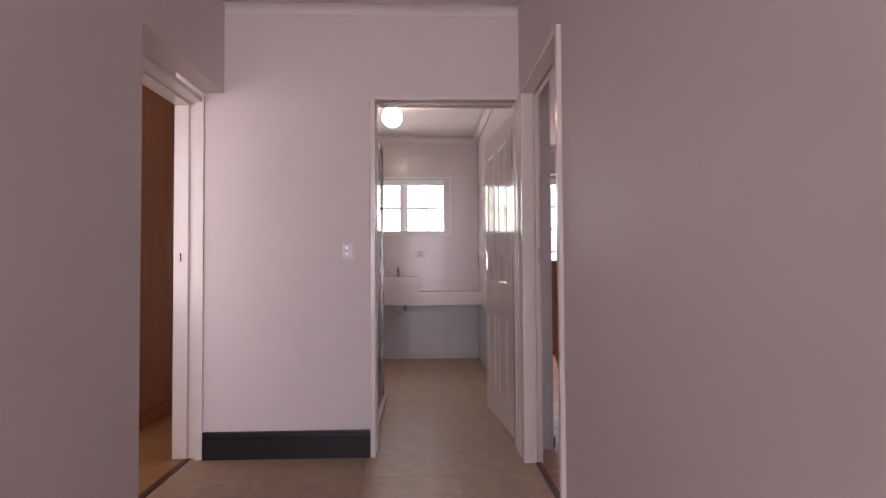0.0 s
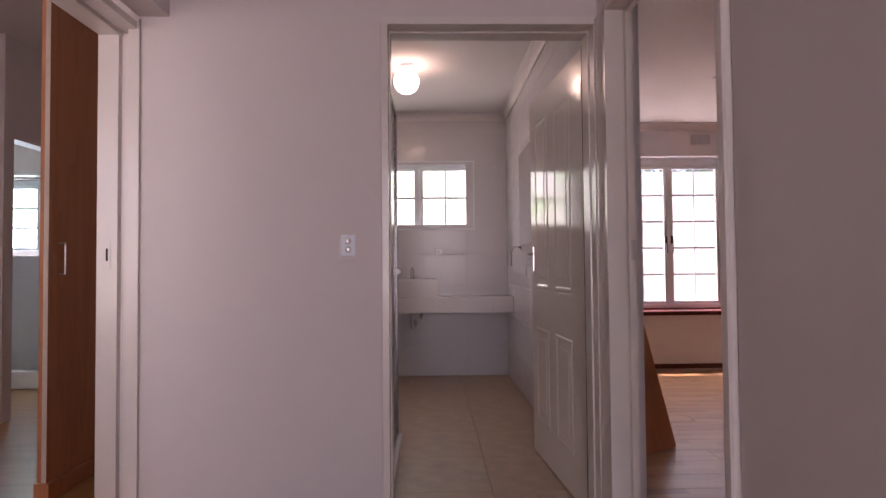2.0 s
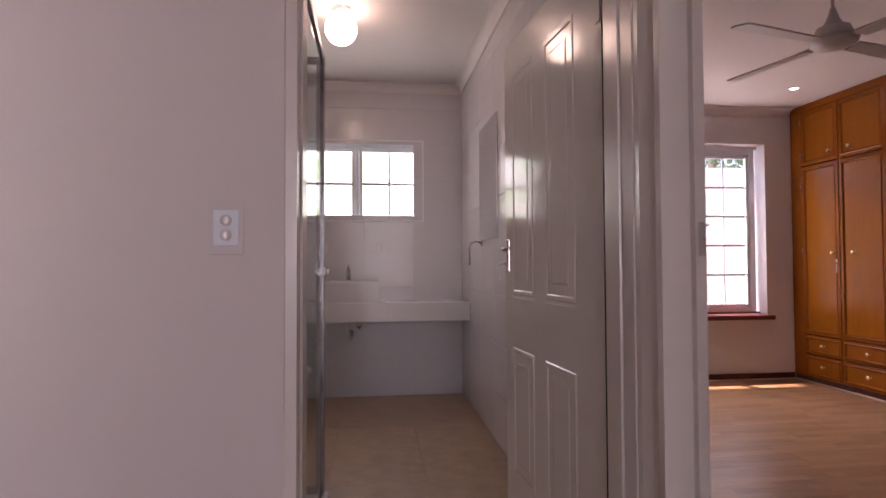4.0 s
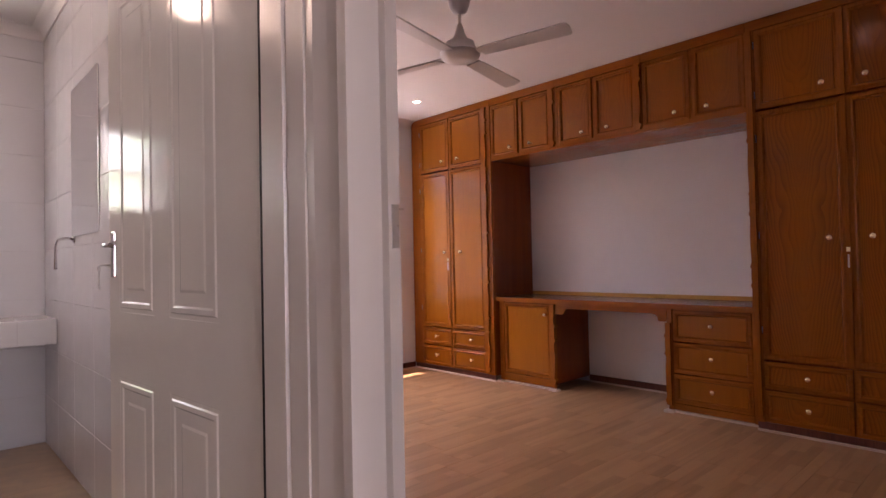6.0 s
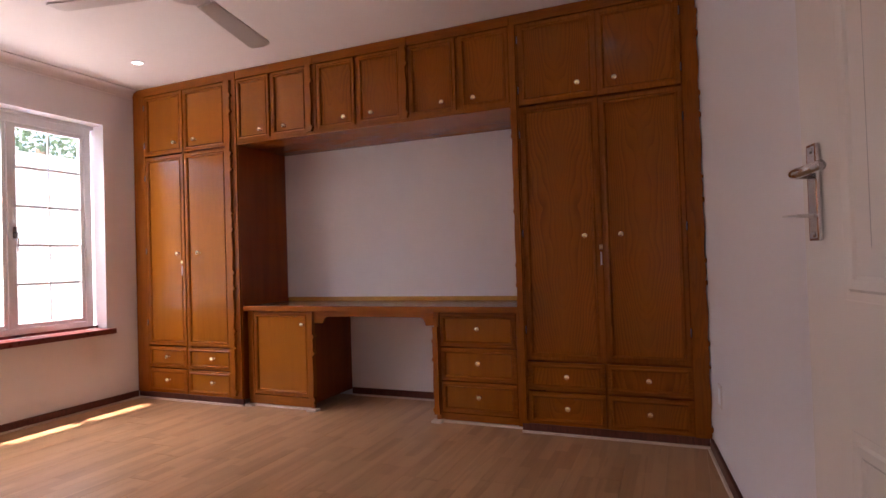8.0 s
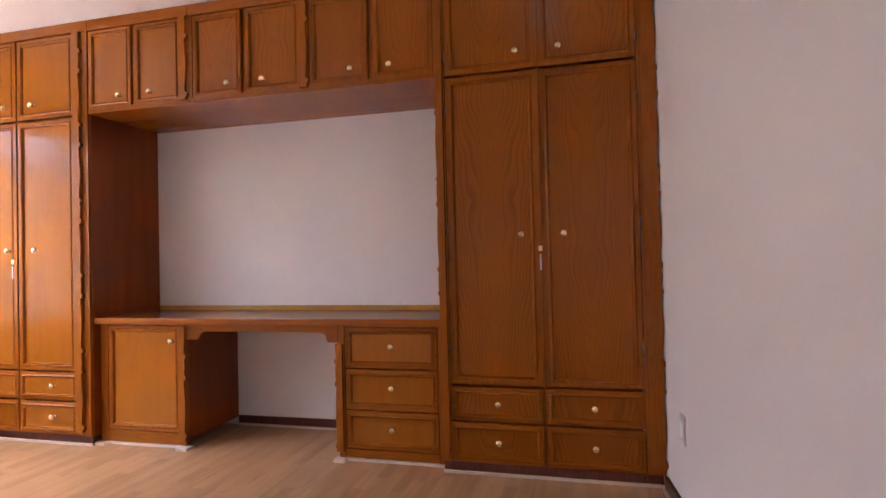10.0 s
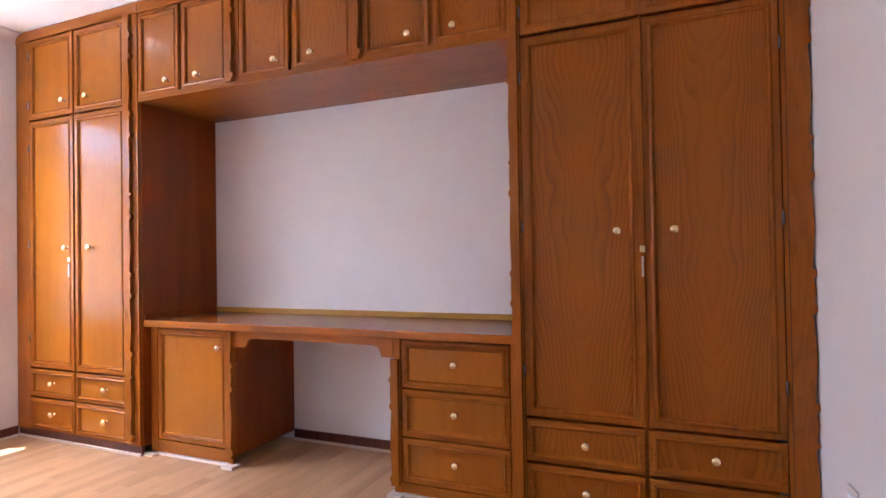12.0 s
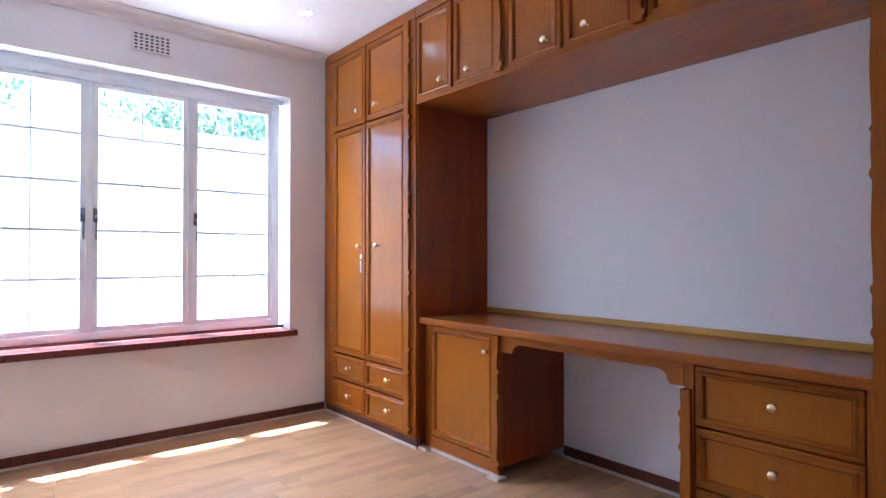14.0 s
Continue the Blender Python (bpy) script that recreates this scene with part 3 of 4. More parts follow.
structure("trim_frame_edge", boxed(-1.365, -1.3215, 3.303, 3.3155, 0, 2.075, bevel=0.003), FRAME_PAINT, "white enamelled edge of a steel door frame", "trim")


# ---- fitted wardrobes, bedroom ----
# local x runs along the wall from the window corner, local y back from the doors' face
def joinery(u, z=0.0):
    return pose(3.778, BED_N - u, z, 0, 0, -90)


DESK_Y, BACK = 0.065, 0.571  # the desk stands back from the wardrobe fronts
KNOB = [(0.011, 0.0), (0.011, 0.003), (0.006, 0.006), (0.006, 0.013), (0.013, 0.018), (0.0175, 0.024), (0.0175, 0.028), (0.012, 0.034), (0.004, 0.036)]


def front(name, parent, u0, u1, z0, z1, veneer, rail=0.042, knob_at=None, face=0.0):
    """A framed front: four rails with a bead, and a sunk veneered panel; its face lies at y=face."""
    bm = bmesh.new()
    prev = None
    t = 0.02
    for inset, y in ((0, t), (0, 0.003), (0.003, 0), (rail - 0.019, 0), (rail - 0.017, -0.002), (rail - 0.012, -0.005), (rail - 0.007, -0.004), (rail - 0.003, 0.002), (rail, 0.009), (rail, 0.012)):
        r = [bm.verts.new(v) for v in ((u0 + inset, y, z0 + inset), (u1 - inset, y, z0 + inset), (u1 - inset, y, z1 - inset), (u0 + inset, y, z1 - inset))]
        if prev:
            for k in range(4):
                bm.faces.new((prev[k], prev[(k + 1) % 4], r[(k + 1) % 4], r[k]))
        prev = r
    bmesh.ops.recalc_face_normals(bm, faces=bm.faces)
    bm.transform(Matrix.Translation((0, face, 0)))
    door = centred(name, bm, WOOD_FLAT if (u1 - u0) > (z1 - z0) else WOOD_UP, parent)
    panel = centred("panel", boxed(u0 + rail - 0.004, u1 - rail + 0.004, face + 0.0095, face + 0.018, z0 + rail - 0.004, z1 - rail + 0.004), veneer, door)
    panel.location -= door.location
    if knob_at:
        bmk = lathe(KNOB, 16, pose(knob_at[0], face + (0.007 if rail + u0 < knob_at[0] < u1 - rail else 0.0), knob_at[1], 90))
        k = part("knob", bmk, BRASS, door, "small round polished metal knob", smooth=True)
        k.location = -door.location
    return door


def scalloped(parent, u0, u1, z0, z1, swing=1, base=0.0, amp=1.0):
    """A stile with a scalloped edge: ogee waves and small notches, repeating up its height."""
    n, pts = max(int((z1 - z0) / 0.012), 8), []
    for i in range(n + 1):
        z = z0 + (z1 - z0) * i / n
        q = ((z - z0 + 0.10) / 0.45) % 1.0
        if q < 0.05 or 0.27 < q < 0.32:
            d = 0.019
        elif q < 0.27:
            d = 0.006 + 0.005 * math.sin(math.pi * (q - 0.05) / 0.22)
        else:
            d = 0.004 + 0.008 * math.sin(math.pi * (q - 0.32) / 0.68) ** 2
        pts.append((0.006 + (d - 0.006) * amp, z))
    edge = [((u1 - 0.012 + d) if swing > 0 else (u0 + 0.012 - d), z) for d, z in pts]
    back = u0 if swing > 0 else u1
    bm = extrude_profile([(back, z0)] + edge + [(back, z1)], base - 0.020, base + 0.02)
    return centred("scalloped_stile", bm, WOOD_UP, parent)


def carcass(parent, u0, u1, z0, z1, y0=0.022, y1=BACK, side=WOOD_SIDE, back=True):
    """Sides, floor, top and back of a cabinet, open to the front."""
    t = 0.018
    centred("side", boxed(u0, u0 + t, y0, y1, z0, z1, bevel=0.001), side, parent)
    centred("side", boxed(u1 - t, u1, y0, y1, z0, z1, bevel=0.001), side, parent)
    centred("floor_board", boxed(u0 + t, u1 - t, y0, y1, z0, z0 + t), WOOD_FLAT, parent)
    centred("top_board", boxed(u0 + t, u1 - t, y0, y1, z1 - t, z1), WOOD_FLAT, parent)
    if back:
        centred("back_board", boxed(u0 + t, u1 - t, y1 - 0.006, y1, z0 + t, z1 - t), WOOD_SIDE, parent)


def fascia(parent, u0, u1, z0, z1, y=0.001, up=True):
    centred("face_frame", boxed(u0, u1, y, y + 0.022, z0, z1, bevel=0.0015), WOOD_UP if up else WOOD_FLAT, parent)


def wardrobe(u0, u1, doors, stiles, knobs, uknobs, dknobs, veneer, label, waves):
    w = thing("wardrobe", label, "wardrobe", joinery(0), group="fitted wardrobes")
    carcass(w, u0, u1, 0.05, 2.530)
    centred("plinth", boxed(u0, u1, 0.012, 0.03, 0.0, 0.056), DARK_SKIRT, w, "dark red-brown plinth")
    centred("top_rail", boxed(u0, u1, -0.004, 0.02, 2.476, 2.539, bevel=0.003), WOOD_FLAT, w)
    mid = (doors[0][1] + doors[1][0]) / 2
    for a, b in stiles:
        fascia(w, a, b, 0.056, 2.476)
    fascia(w, doors[0][1] - 0.02, doors[1][0] + 0.02, 0.058, 2.470, y=0.021)
    for (a, b), k, uk, dk in zip(doors, knobs, uknobs, dknobs):
        front("door", w, a, b, 0.440, 1.966, veneer, knob_at=(k, 1.172))
        front("door", w, a, b, 1.978, 2.472, veneer, knob_at=(uk, 2.064))
        front("drawer", w, a, b, 0.262, 0.430, veneer, rail=0.034, knob_at=(dk, 0.349))
        front("drawer", w, a, b, 0.060, 0.252, veneer, rail=0.034, knob_at=(dk, 0.164))
    for x, way in ((doors[0][0], -1), (doors[1][1], 1)):
        for z in (0.62, 1.20, 1.80, 2.07, 2.38):
            part("hinge", lathe([(0.0035, -0.024), (0.0045, -0.022), (0.0045, 0.022), (0.0035, 0.024)], 8, pose(x + way * 0.001, -0.003, z)), POST_METAL, w, "slim metal hinge", smooth=True)
    # astragal strip between the doors, and a key with its tag
    for z0, z1 in ((0.440, 1.966), (1.978, 2.472)):
        centred("cover_strip", boxed(mid - 0.017, mid + 0.006, -0.007, 0.0, z0, z1, bevel=0.003), WOOD_UP, w)
    for a, b, s in waves:
        scalloped(w, a, b, 0.08, 2.472, s, amp=0.45 if s < 0 else 1.0)
    lock = part("key", box(tube([(mid, -0.007, 1.10), (mid, -0.03, 1.10)], 0.003, 8), mid - 0.009, mid + 0.009, -0.032, -0.029, 1.09, 1.115), BRASS, w, "small brass key in the lock")
    part("key_tag", boxed(mid - 0.004, mid + 0.004, -0.033, -0.030, 1.00, 1.075, bevel=0.001), PALE_TRIM, lock)
    centred("floor_bead", boxed(u0, u1 + 0.005, -0.004, 0.010, 0.0, 0.014, bevel=0.004), PALE_TRIM, w, "pale quarter-round bead")
    return w


wardrobe(0.004, 1.098, [(0.135, 0.546), (0.558, 0.997)], [(0.004, 0.133), (0.999, 1.096)], (0.487, 0.700), (0.468, 0.681), (0.350, 0.820), WOOD_PLAIN, "tall varnished orange-brown wardrobe with framed doors beside the window", [(1.004, 1.056, 1)])
wardrobe(3.254, 4.283, [(3.299, 3.752), (3.764, 4.211)], [(3.254, 3.297), (4.213, 4.2945)], (3.667, 3.868), (3.655, 3.862), (3.535, 3.988), WOOD_VENEER, "tall varnished wardrobe with arched-grain veneer doors and drawers", [(3.248, 3.290, -1), (4.226, 4.299, 1)])

# overhead cupboards bridging the wardrobes
UNITS = [(1.102, 1.802, (1.104, 1.410), (1.432, 1.751), (1.333, 1.552)), (1.804, 2.552, (1.832, 2.142), (2.165, 2.503), (2.062, 2.280)), (2.554, 3.250, (2.558, 2.891), (2.913, 3.241), (2.798, 3.012))]
for i, (a, b, d1, d2, ks) in enumerate(UNITS):
    c = thing("overhead_cupboard", "varnished wooden overhead cupboard with two framed doors bridging the wardrobes", "cupboard", joinery(0), group="overhead cupboards")
    carcass(c, a, b, 1.988, 2.530)
    centred("top_rail", boxed(a, b, -0.004, 0.02, 2.476, 2.539, bevel=0.003), WOOD_FLAT, c)
    fascia(c, a, b, 1.988, 2.006, up=False)
    fascia(c, d1[1] - 0.02, d2[0] + 0.02, 2.006, 2.470, y=0.021)
    for (p, q), k in zip((d1, d2), ks):
        front("door", c, p, q, 2.000, 2.472, WOOD_PLAIN if i == 0 else WOOD_VENEER, rail=0.038, knob_at=(k, 2.066))
    fascia(c, d2[1] + 0.002, b, 2.006, 2.474)
    if i < 2:
        scalloped(c, d2[1] + 0.004, d2[1] + 0.050, 1.995, 2.474, 1)
    if i == 1:
        centred("soffit", boxed(1.102, 3.250, 0.0, BACK - 0.002, 1.976, 1.987, bevel=0.002), WOOD_FLAT, c, "smooth varnished soffit panel")
    if a < d1[0] - 0.02:
        fascia(c, a, d1[0] - 0.002, 2.006, 2.474)

# desk: cupboard, drawers and the worktop on them
cab = thing("desk_cupboard", "varnished wooden desk cupboard with one framed door", "cupboard", joinery(0))
carcass(cab, 1.111, 1.704, 0.05, 0.715, y0=DESK_Y + 0.022)
fascia(cab, 1.108, 1.158, 0.0, 0.715, y=DESK_Y)
fascia(cab, 1.160, 1.668, 0.020, 0.085, y=DESK_Y, up=False)
fascia(cab, 1.670, 1.704, 0.0, 0.715, y=DESK_Y)
front("door", cab, 1.162, 1.666, 0.090, 0.708, WOOD_PLAIN, rail=0.038, knob_at=(1.616, 0.618), face=DESK_Y)
scalloped(cab, 1.668, 1.714, 0.05, 0.710, 1, base=DESK_Y)
centred("floor_bead", boxed(1.16, 1.675, DESK_Y - 0.006, DESK_Y + 0.012, 0.0, 0.014, bevel=0.004), PALE_TRIM, cab, "pale quarter-round bead")
for a in (1.090, 1.662):
    centred("foot_block", boxed(a, a + 0.075, DESK_Y - 0.045, DESK_Y + 0.02, 0.0, 0.016, bevel=0.003), PALE_TRIM, cab, "pale wooden foot block")
drw = thing("drawer_pedestal", "varnished wooden pedestal of three desk drawers", "drawers", joinery(0))
carcass(drw, 2.662, 3.252, 0.05, 0.715, y0=DESK_Y + 0.022)
fascia(drw, 2.662, 2.698, 0.0, 0.715, y=DESK_Y)
fascia(drw, 3.217, 3.252, 0.0, 0.715, y=DESK_Y)
fascia(drw, 2.700, 3.215, 0.02, 0.062, y=DESK_Y, up=False)
for z0, z1, kz in ((0.493, 0.708, 0.611), (0.274, 0.486, 0.393), (0.067, 0.267, 0.176)):
    front("drawer", drw, 2.702, 3.213, z0, z1, WOOD_PLAIN, rail=0.036, knob_at=(2.966, kz), face=DESK_Y)
scalloped(drw, 2.650, 2.692, 0.05, 0.62, -1, base=DESK_Y, amp=0.6)
centred("floor_bead", boxed(2.70, 3.252, DESK_Y - 0.006, DESK_Y + 0.012, 0.0, 0.014, bevel=0.004), PALE_TRIM, drw, "pale quarter-round bead")
centred("foot_block", boxed(2.642, 2.710, DESK_Y - 0.045, DESK_Y + 0.02, 0.0, 0.016, bevel=0.003), PALE_TRIM, drw, "pale wooden foot block")

desk = thing("writing_desk", "varnished wooden desk top spanning cupboard and drawers", "desk", joinery(0))
centred("worktop", boxed(1.101, 3.249, DESK_Y - 0.040, BACK - 0.002, 0.718, 0.755, bevel=0.006), WOOD_FLAT, desk)
centred("upstand", boxed(1.101, 3.249, BACK - 0.016, BACK - 0.001, 0.7555, 0.785, bevel=0.002), LIP, desk, "yellowish wooden upstand strip")
centred("upstand", boxed(1.1015, 1.116, DESK_Y - 0.040, BACK - 0.017, 0.7555, 0.783, bevel=0.002), WOOD_SIDE, desk)
ap = [(1.706, 0.716), (1.706, 0.630), (1.782, 0.630)]
ap += [(1.782 + 0.012 * math.sin(a), 0.642 - 0.012 * math.cos(a)) for a in (0.5, 1.0, 1.5)]
ap += [(1.800 + 0.045 * (1 - math.cos(a)), 0.646 + 0.032 * math.sin(a)) for a in (0, 0.4, 0.8, 1.2, 1.57)]
ap += [(2.550 + 0.045 * math.sin(a), 0.646 + 0.032 * math.cos(a)) for a in (0, 0.4, 0.8, 1.2, 1.57)]
ap += [(2.598, 0.634), (2.606, 0.626), (2.660, 0.626), (2.660, 0.716)]
centred("apron", extrude_profile(ap, DESK_Y, DESK_Y + 0.020), WOOD_FLAT, desk, "shaped apron with curved brackets")


# ---- bedroom window ----
def steel_window(name, m, lights, z0, z1, rows, cols, label, glass_mat, frame_mat, handles="", bar=0.007, upright=0.5):
    """Side-hung lights in a frame; local x along the wall, y outwards. lights: (x0, x1) pairs."""
    w = thing(name, label, "window", m, kind="structure")
    a, b = lights[0][0], lights[-1][1]
    f = bmesh.new()
    box(f, a - 0.055, a - 0.002, -0.02, 0.05, z0 - 0.055, z1 + 0.055, bevel=0.004)
    box(f, b + 0.002, b + 0.055, -0.02, 0.05, z0 - 0.055, z1 + 0.055, bevel=0.004)
    box(f, a - 0.002, b + 0.002, -0.02, 0.05, z1 + 0.002, z1 + 0.055, bevel=0.004)
    box(f, a - 0.002, b + 0.002, -0.02, 0.05, z0 - 0.055, z0 - 0.002, bevel=0.004)
    part("window_frame", f, frame_mat, w)
    for (p, q), (r, s) in zip(lights, lights[1:]):
        part("mullion", boxed(q + 0.002, r - 0.002, -0.018, 0.05, z0, z1, bevel=0.004), frame_mat, w)
    for i, (p, q) in enumerate(lights):
        c = bmesh.new()
        box(c, p, p + 0.028, -0.012, 0.02, z0, z1, bevel=0.003)
        box(c, q - 0.028, q, -0.012, 0.02, z0, z1, bevel=0.003)
        box(c, p + 0.028, q - 0.028, -0.012, 0.02, z0, z0 + 0.03, bevel=0.003)
        box(c, p + 0.028, q - 0.028, -0.012, 0.02, z1 - 0.03, z1, bevel=0.003)
        sash = part("sash", c, frame_mat, w)
        for k in range(1, rows):
            z = z0 + 0.03 + (z1 - z0 - 0.06) * k / rows
            part("glazing_bar", boxed(p + 0.028, q - 0.028, -0.006, 0.012, z - bar, z + bar, bevel=0.002), frame_mat, sash)
        for k in range(1, cols):
            x = p + 0.028 + (q - p - 0.056) * k / cols
            part("glazing_bar", boxed(x - bar * upright, x + bar * upright, -0.0055, 0.0115, z0 + 0.03, z1 - 0.03, bevel=0.002), frame_mat, sash)
        pane = part("pane", boxed(p + 0.026, q - 0.026, 0.0125, 0.0165, z0 + 0.028, z1 - 0.028), glass_mat, sash)
        pane.visible_shadow = False
        if handles:
            x = q - 0.014 if handles[i] == "r" else p + 0.014
            hz = z0 + (z1 - z0) * 0.43
            part("catch", box(tube([(x, -0.02, hz + 0.05), (x, -0.045, hz + 0.05), (x, -0.05, hz), (x, -0.04, hz - 0.09)], 0.006, 8), x - 0.012, x + 0.012, -0.02, -0.012, hz + 0.01, hz + 0.09), POST_METAL, sash, "grey metal window catch")
    return w


step = 0.555
steel_window("window_1", pose(0, 7.015, 0), [(1.225 + step * i + 0.018, 1.225 + step * (i + 1) - 0.018) for i in range(4)], 0.668, 2.118, 5, 2, "white steel casement window of four lights with small panes", GLASS, WINDOW_WHITE, handles="rrll", bar=0.0085)
bm = boxed(WX0 - 0.03, WX1 + 0.028, BED_N - 0.075, BED_N + 0.0, WZ0 - 0.043, WZ0 - 0.002, bevel=0.006)
box(bm, WX0 + 0.002, WX1 - 0.002, BED_N, 6.993, WZ0 - 0.043, WZ0 - 0.002, bevel=0.003)
structure("window_sill", bm, RED_SILL, "dark red painted window sill", "window sill")
fil = bmesh.new()
box(fil, WX0 + 0.001, WX1 - 0.001, 6.998, 7.06, 2.175, WZ1 - 0.001)
structure("trim_window_head", fil, WINDOW_WHITE, "white head board above the window", "trim")
red = boxed(WX0 + 0.002, WX1 - 0.002, 6.980, 6.9925, WZ0 + 0.0, WZ0 + 0.020, bevel=0.002)
structure("trim_window_foot", red, RED_SILL, "red painted strip at the foot of the window", "trim")


def air_vent(name, m, w, h, cols, rows, label):
    v = thing(name, label, "air vent", m)
    # dark sheet on the wall gives the grille holes their shade
    part("backing", boxed(0, w, -0.003, 0.0, 0, h), DARK, v)
    bm = bmesh.new()
    cw, ch = w / cols, h / rows
    for i in range(cols + 1):
        box(bm, i * cw - cw * 0.19, i * cw + cw * 0.19, -0.012, -0.003, -ch * 0.24, h + ch * 0.24)
    for j in range(rows + 1):
        box(bm, -cw * 0.24, w + cw * 0.24, -0.0125, -0.0035, j * ch - ch * 0.19, j * ch + ch * 0.19)
    part("grille", bm, BED_PLASTER, v)
    return v


air_vent("air_vent", pose(2.533, BED_N - 0.001, 2.322), 0.202, 0.102, 7, 5, "plaster air vent with rows of square holes")

# ---- ceiling fan ----
fan = thing("ceiling_fan", "pale grey four-blade ceiling fan at rest", "ceiling fan", pose(2.19, 4.574, BED_CEIL + 0.025))
part("canopy", lathe([(0.062, 0.0), (0.064, -0.006), (0.064, -0.030), (0.058, -0.062), (0.043, -0.098), (0.026, -0.112), (0.012, -0.114)], 24), BLADE, fan, smooth=True)
part("rod", lathe([(0.009, -0.11), (0.009, -0.20)], 12), BLADE, fan, smooth=True)
part("shroud", lathe([(0.011, -0.165), (0.016, -0.180), (0.030, -0.228), (0.046, -0.256), (0.050, -0.268)], 20), BLADE, fan, smooth=True)
part("motor", lathe([(0.052, -0.268), (0.076, -0.272), (0.086, -0.300), (0.100, -0.318), (0.111, -0.330), (0.111, -0.346), (0.095, -0.366), (0.052, -0.380), (0.01, -0.382)], 32), BLADE, fan, smooth=True)
part("ring", lathe([(0.1115, -0.330), (0.1135, -0.334), (0.1115, -0.338)], 32), ALU, fan, smooth=True)
for k in range(4):
    a = radians(12.7 + 90 * k)
    arm = part("blade_arm", boxed(0.08, 0.19, -0.020, 0.020, -0.004, 0.004, bevel=0.002), BLADE, fan)
    arm.matrix_local = Matrix.Translation((0, 0, -0.340)) @ Matrix.Rotation(a, 4, "Z") @ Matrix.Rotation(radians(-9), 4, "X")
    out = [(0.135, -0.044), (0.615, -0.058), (0.636, -0.050), (0.645, -0.017), (0.636, 0.046), (0.620, 0.055), (0.135, 0.040)]
    bm = extrude_profile([(x, y) for x, y in out], -0.004, 0.004)
    bm.transform(Matrix.Rotation(radians(-90), 4, "X"))
    bl = part("blade", bm, BLADE, fan)
    bl.matrix_local = Matrix.Translation((0, 0, -0.348)) @ Matrix.Rotation(a, 4, "Z") @ Matrix.Rotation(radians(-9), 4, "X")

# ---- lit ceiling downlights ----
dl = thing("downlight", "small lit recessed ceiling downlight with a white rim", "downlight", pose(3.325, 6.257, BED_CEIL))
part("rim", lathe([(0.042, 0.0), (0.044, -0.004), (0.036, -0.007), (0.033, -0.002)], 24), WINDOW_WHITE, dl, smooth=True)
part("bulb", lathe([(0.031, -0.001), (0.028, -0.005), (0.01, -0.007)], 24), SPOT_GLOW, dl, "bright warm-white lamp", smooth=True)
copy_thing(dl, pose(3.0, 3.15, BED_CEIL))
lamp("downlight_glow", "SPOT", 2.0, look((3.325, 6.257, BED_CEIL - 0.02), (3.325, 6.257, 0)), (1, 0.9, 0.8), radius=0.03)


# ---- switches and sockets ----
def switch_plate(m, w, h, knobs, label, name="light_switch", cat="light switch"):
    s = thing(name, label, cat, m)
    part("plate", boxed(-w / 2, w / 2, -0.006, 0, -h / 2, h / 2, bevel=0.003), PLASTIC, s)
    part("module", boxed(-w * 0.36, w * 0.36, -0.009, -0.006, -h * 0.33, h * 0.33, bevel=0.002), WINDOW_WHITE, s)
    for z in (-h * 0.40, h * 0.40):
        part("ridge", boxed(-w * 0.42, w * 0.42, -0.008, -0.006, z - 0.003, z + 0.003, bevel=0.001), PLASTIC, s)
    for z in knobs:
        part("rocker", lathe([(0.013, 0), (0.013, 0.002), (0.008, 0.005)], 18, pose(0, -0.009, z, 90)), PLASTIC, s, smooth=True)
        part("rocker_mark", boxed(-0.003, 0.003, -0.0155, -0.014, z - 0.006, z + 0.006), ALU, s)
    return s


switch_plate(pose(-0.505, END, 1.174), 0.078, 0.124, (0.017, -0.017), "white double rocker light switch with two round buttons")
switch_plate(pose(3.478, south(3.478), 0.356, 0, 0, math.degrees(math.atan(SLOPE)) + 180), 0.075, 0.115, (), "white blank socket plate low on the wall", "wall_socket", "socket")

# ---- bathroom ----
def tiles(parent_name, label, cols, rows, place, tw, th, skip=None, gap=0.0018):
    """Wall tiles as pieces of the wall they lie on."""
    mesh = None
    for i in range(cols):
        for j in range(rows):
            if skip and skip(i, j):
                continue
            if mesh is None:
                bm = boxed(gap / 2, tw - gap / 2, -0.006, 0.0, gap / 2, th - gap / 2, bevel=0.0018)
                mesh = bpy.data.meshes.new("tile")
                bm.to_mesh(mesh)
                bm.free()
                mesh.materials.append(WALL_TILE)
            ob = new("tile", mesh)
            ob.parent = bpy.data.objects[parent_name]
            ob.matrix_local = place(i, j)


win = steel_window("window_2", pose(0, 6.825, 0), [(BX0 + 0.035, -0.310), (-0.275, BX1 - 0.035)], BZ0 + 0.022, BZ1 - 0.058, 2, 2, "white bathroom window of two lights with obscure panes", FROST, WINDOW_WHITE, handles="", bar=0.011, upright=0.8)
for x in (-0.60, 0.02):
    part("stay", tube([(x - 0.1, -0.03, BZ0 + 0.045), (x + 0.12, -0.03, BZ0 + 0.04)], 0.006, 8), ALU, win, "steel window stay")
bm = bmesh.new()
for p in ((BX0, BX0 + 0.012, BZ0, BZ1), (BX1 - 0.012, BX1, BZ0, BZ1), (BX0 + 0.012, BX1 - 0.012, BZ0, BZ0 + 0.012), (BX0 + 0.012, BX1 - 0.012, BZ1 - 0.012, BZ1)):
    box(bm, p[0], p[1], BATH_N - 0.010, 6.804, p[2], p[3], bevel=0.003)
structure("trim_bathroom_window", bm, WINDOW_WHITE, "white lining of the bathroom window reveal", "trim")
walls("wall_bathroom_east", [(BATH_E, 0.609, 3.46, BATH_N, 0, 2.608)], GROUT, "white tiled bathroom side wall")

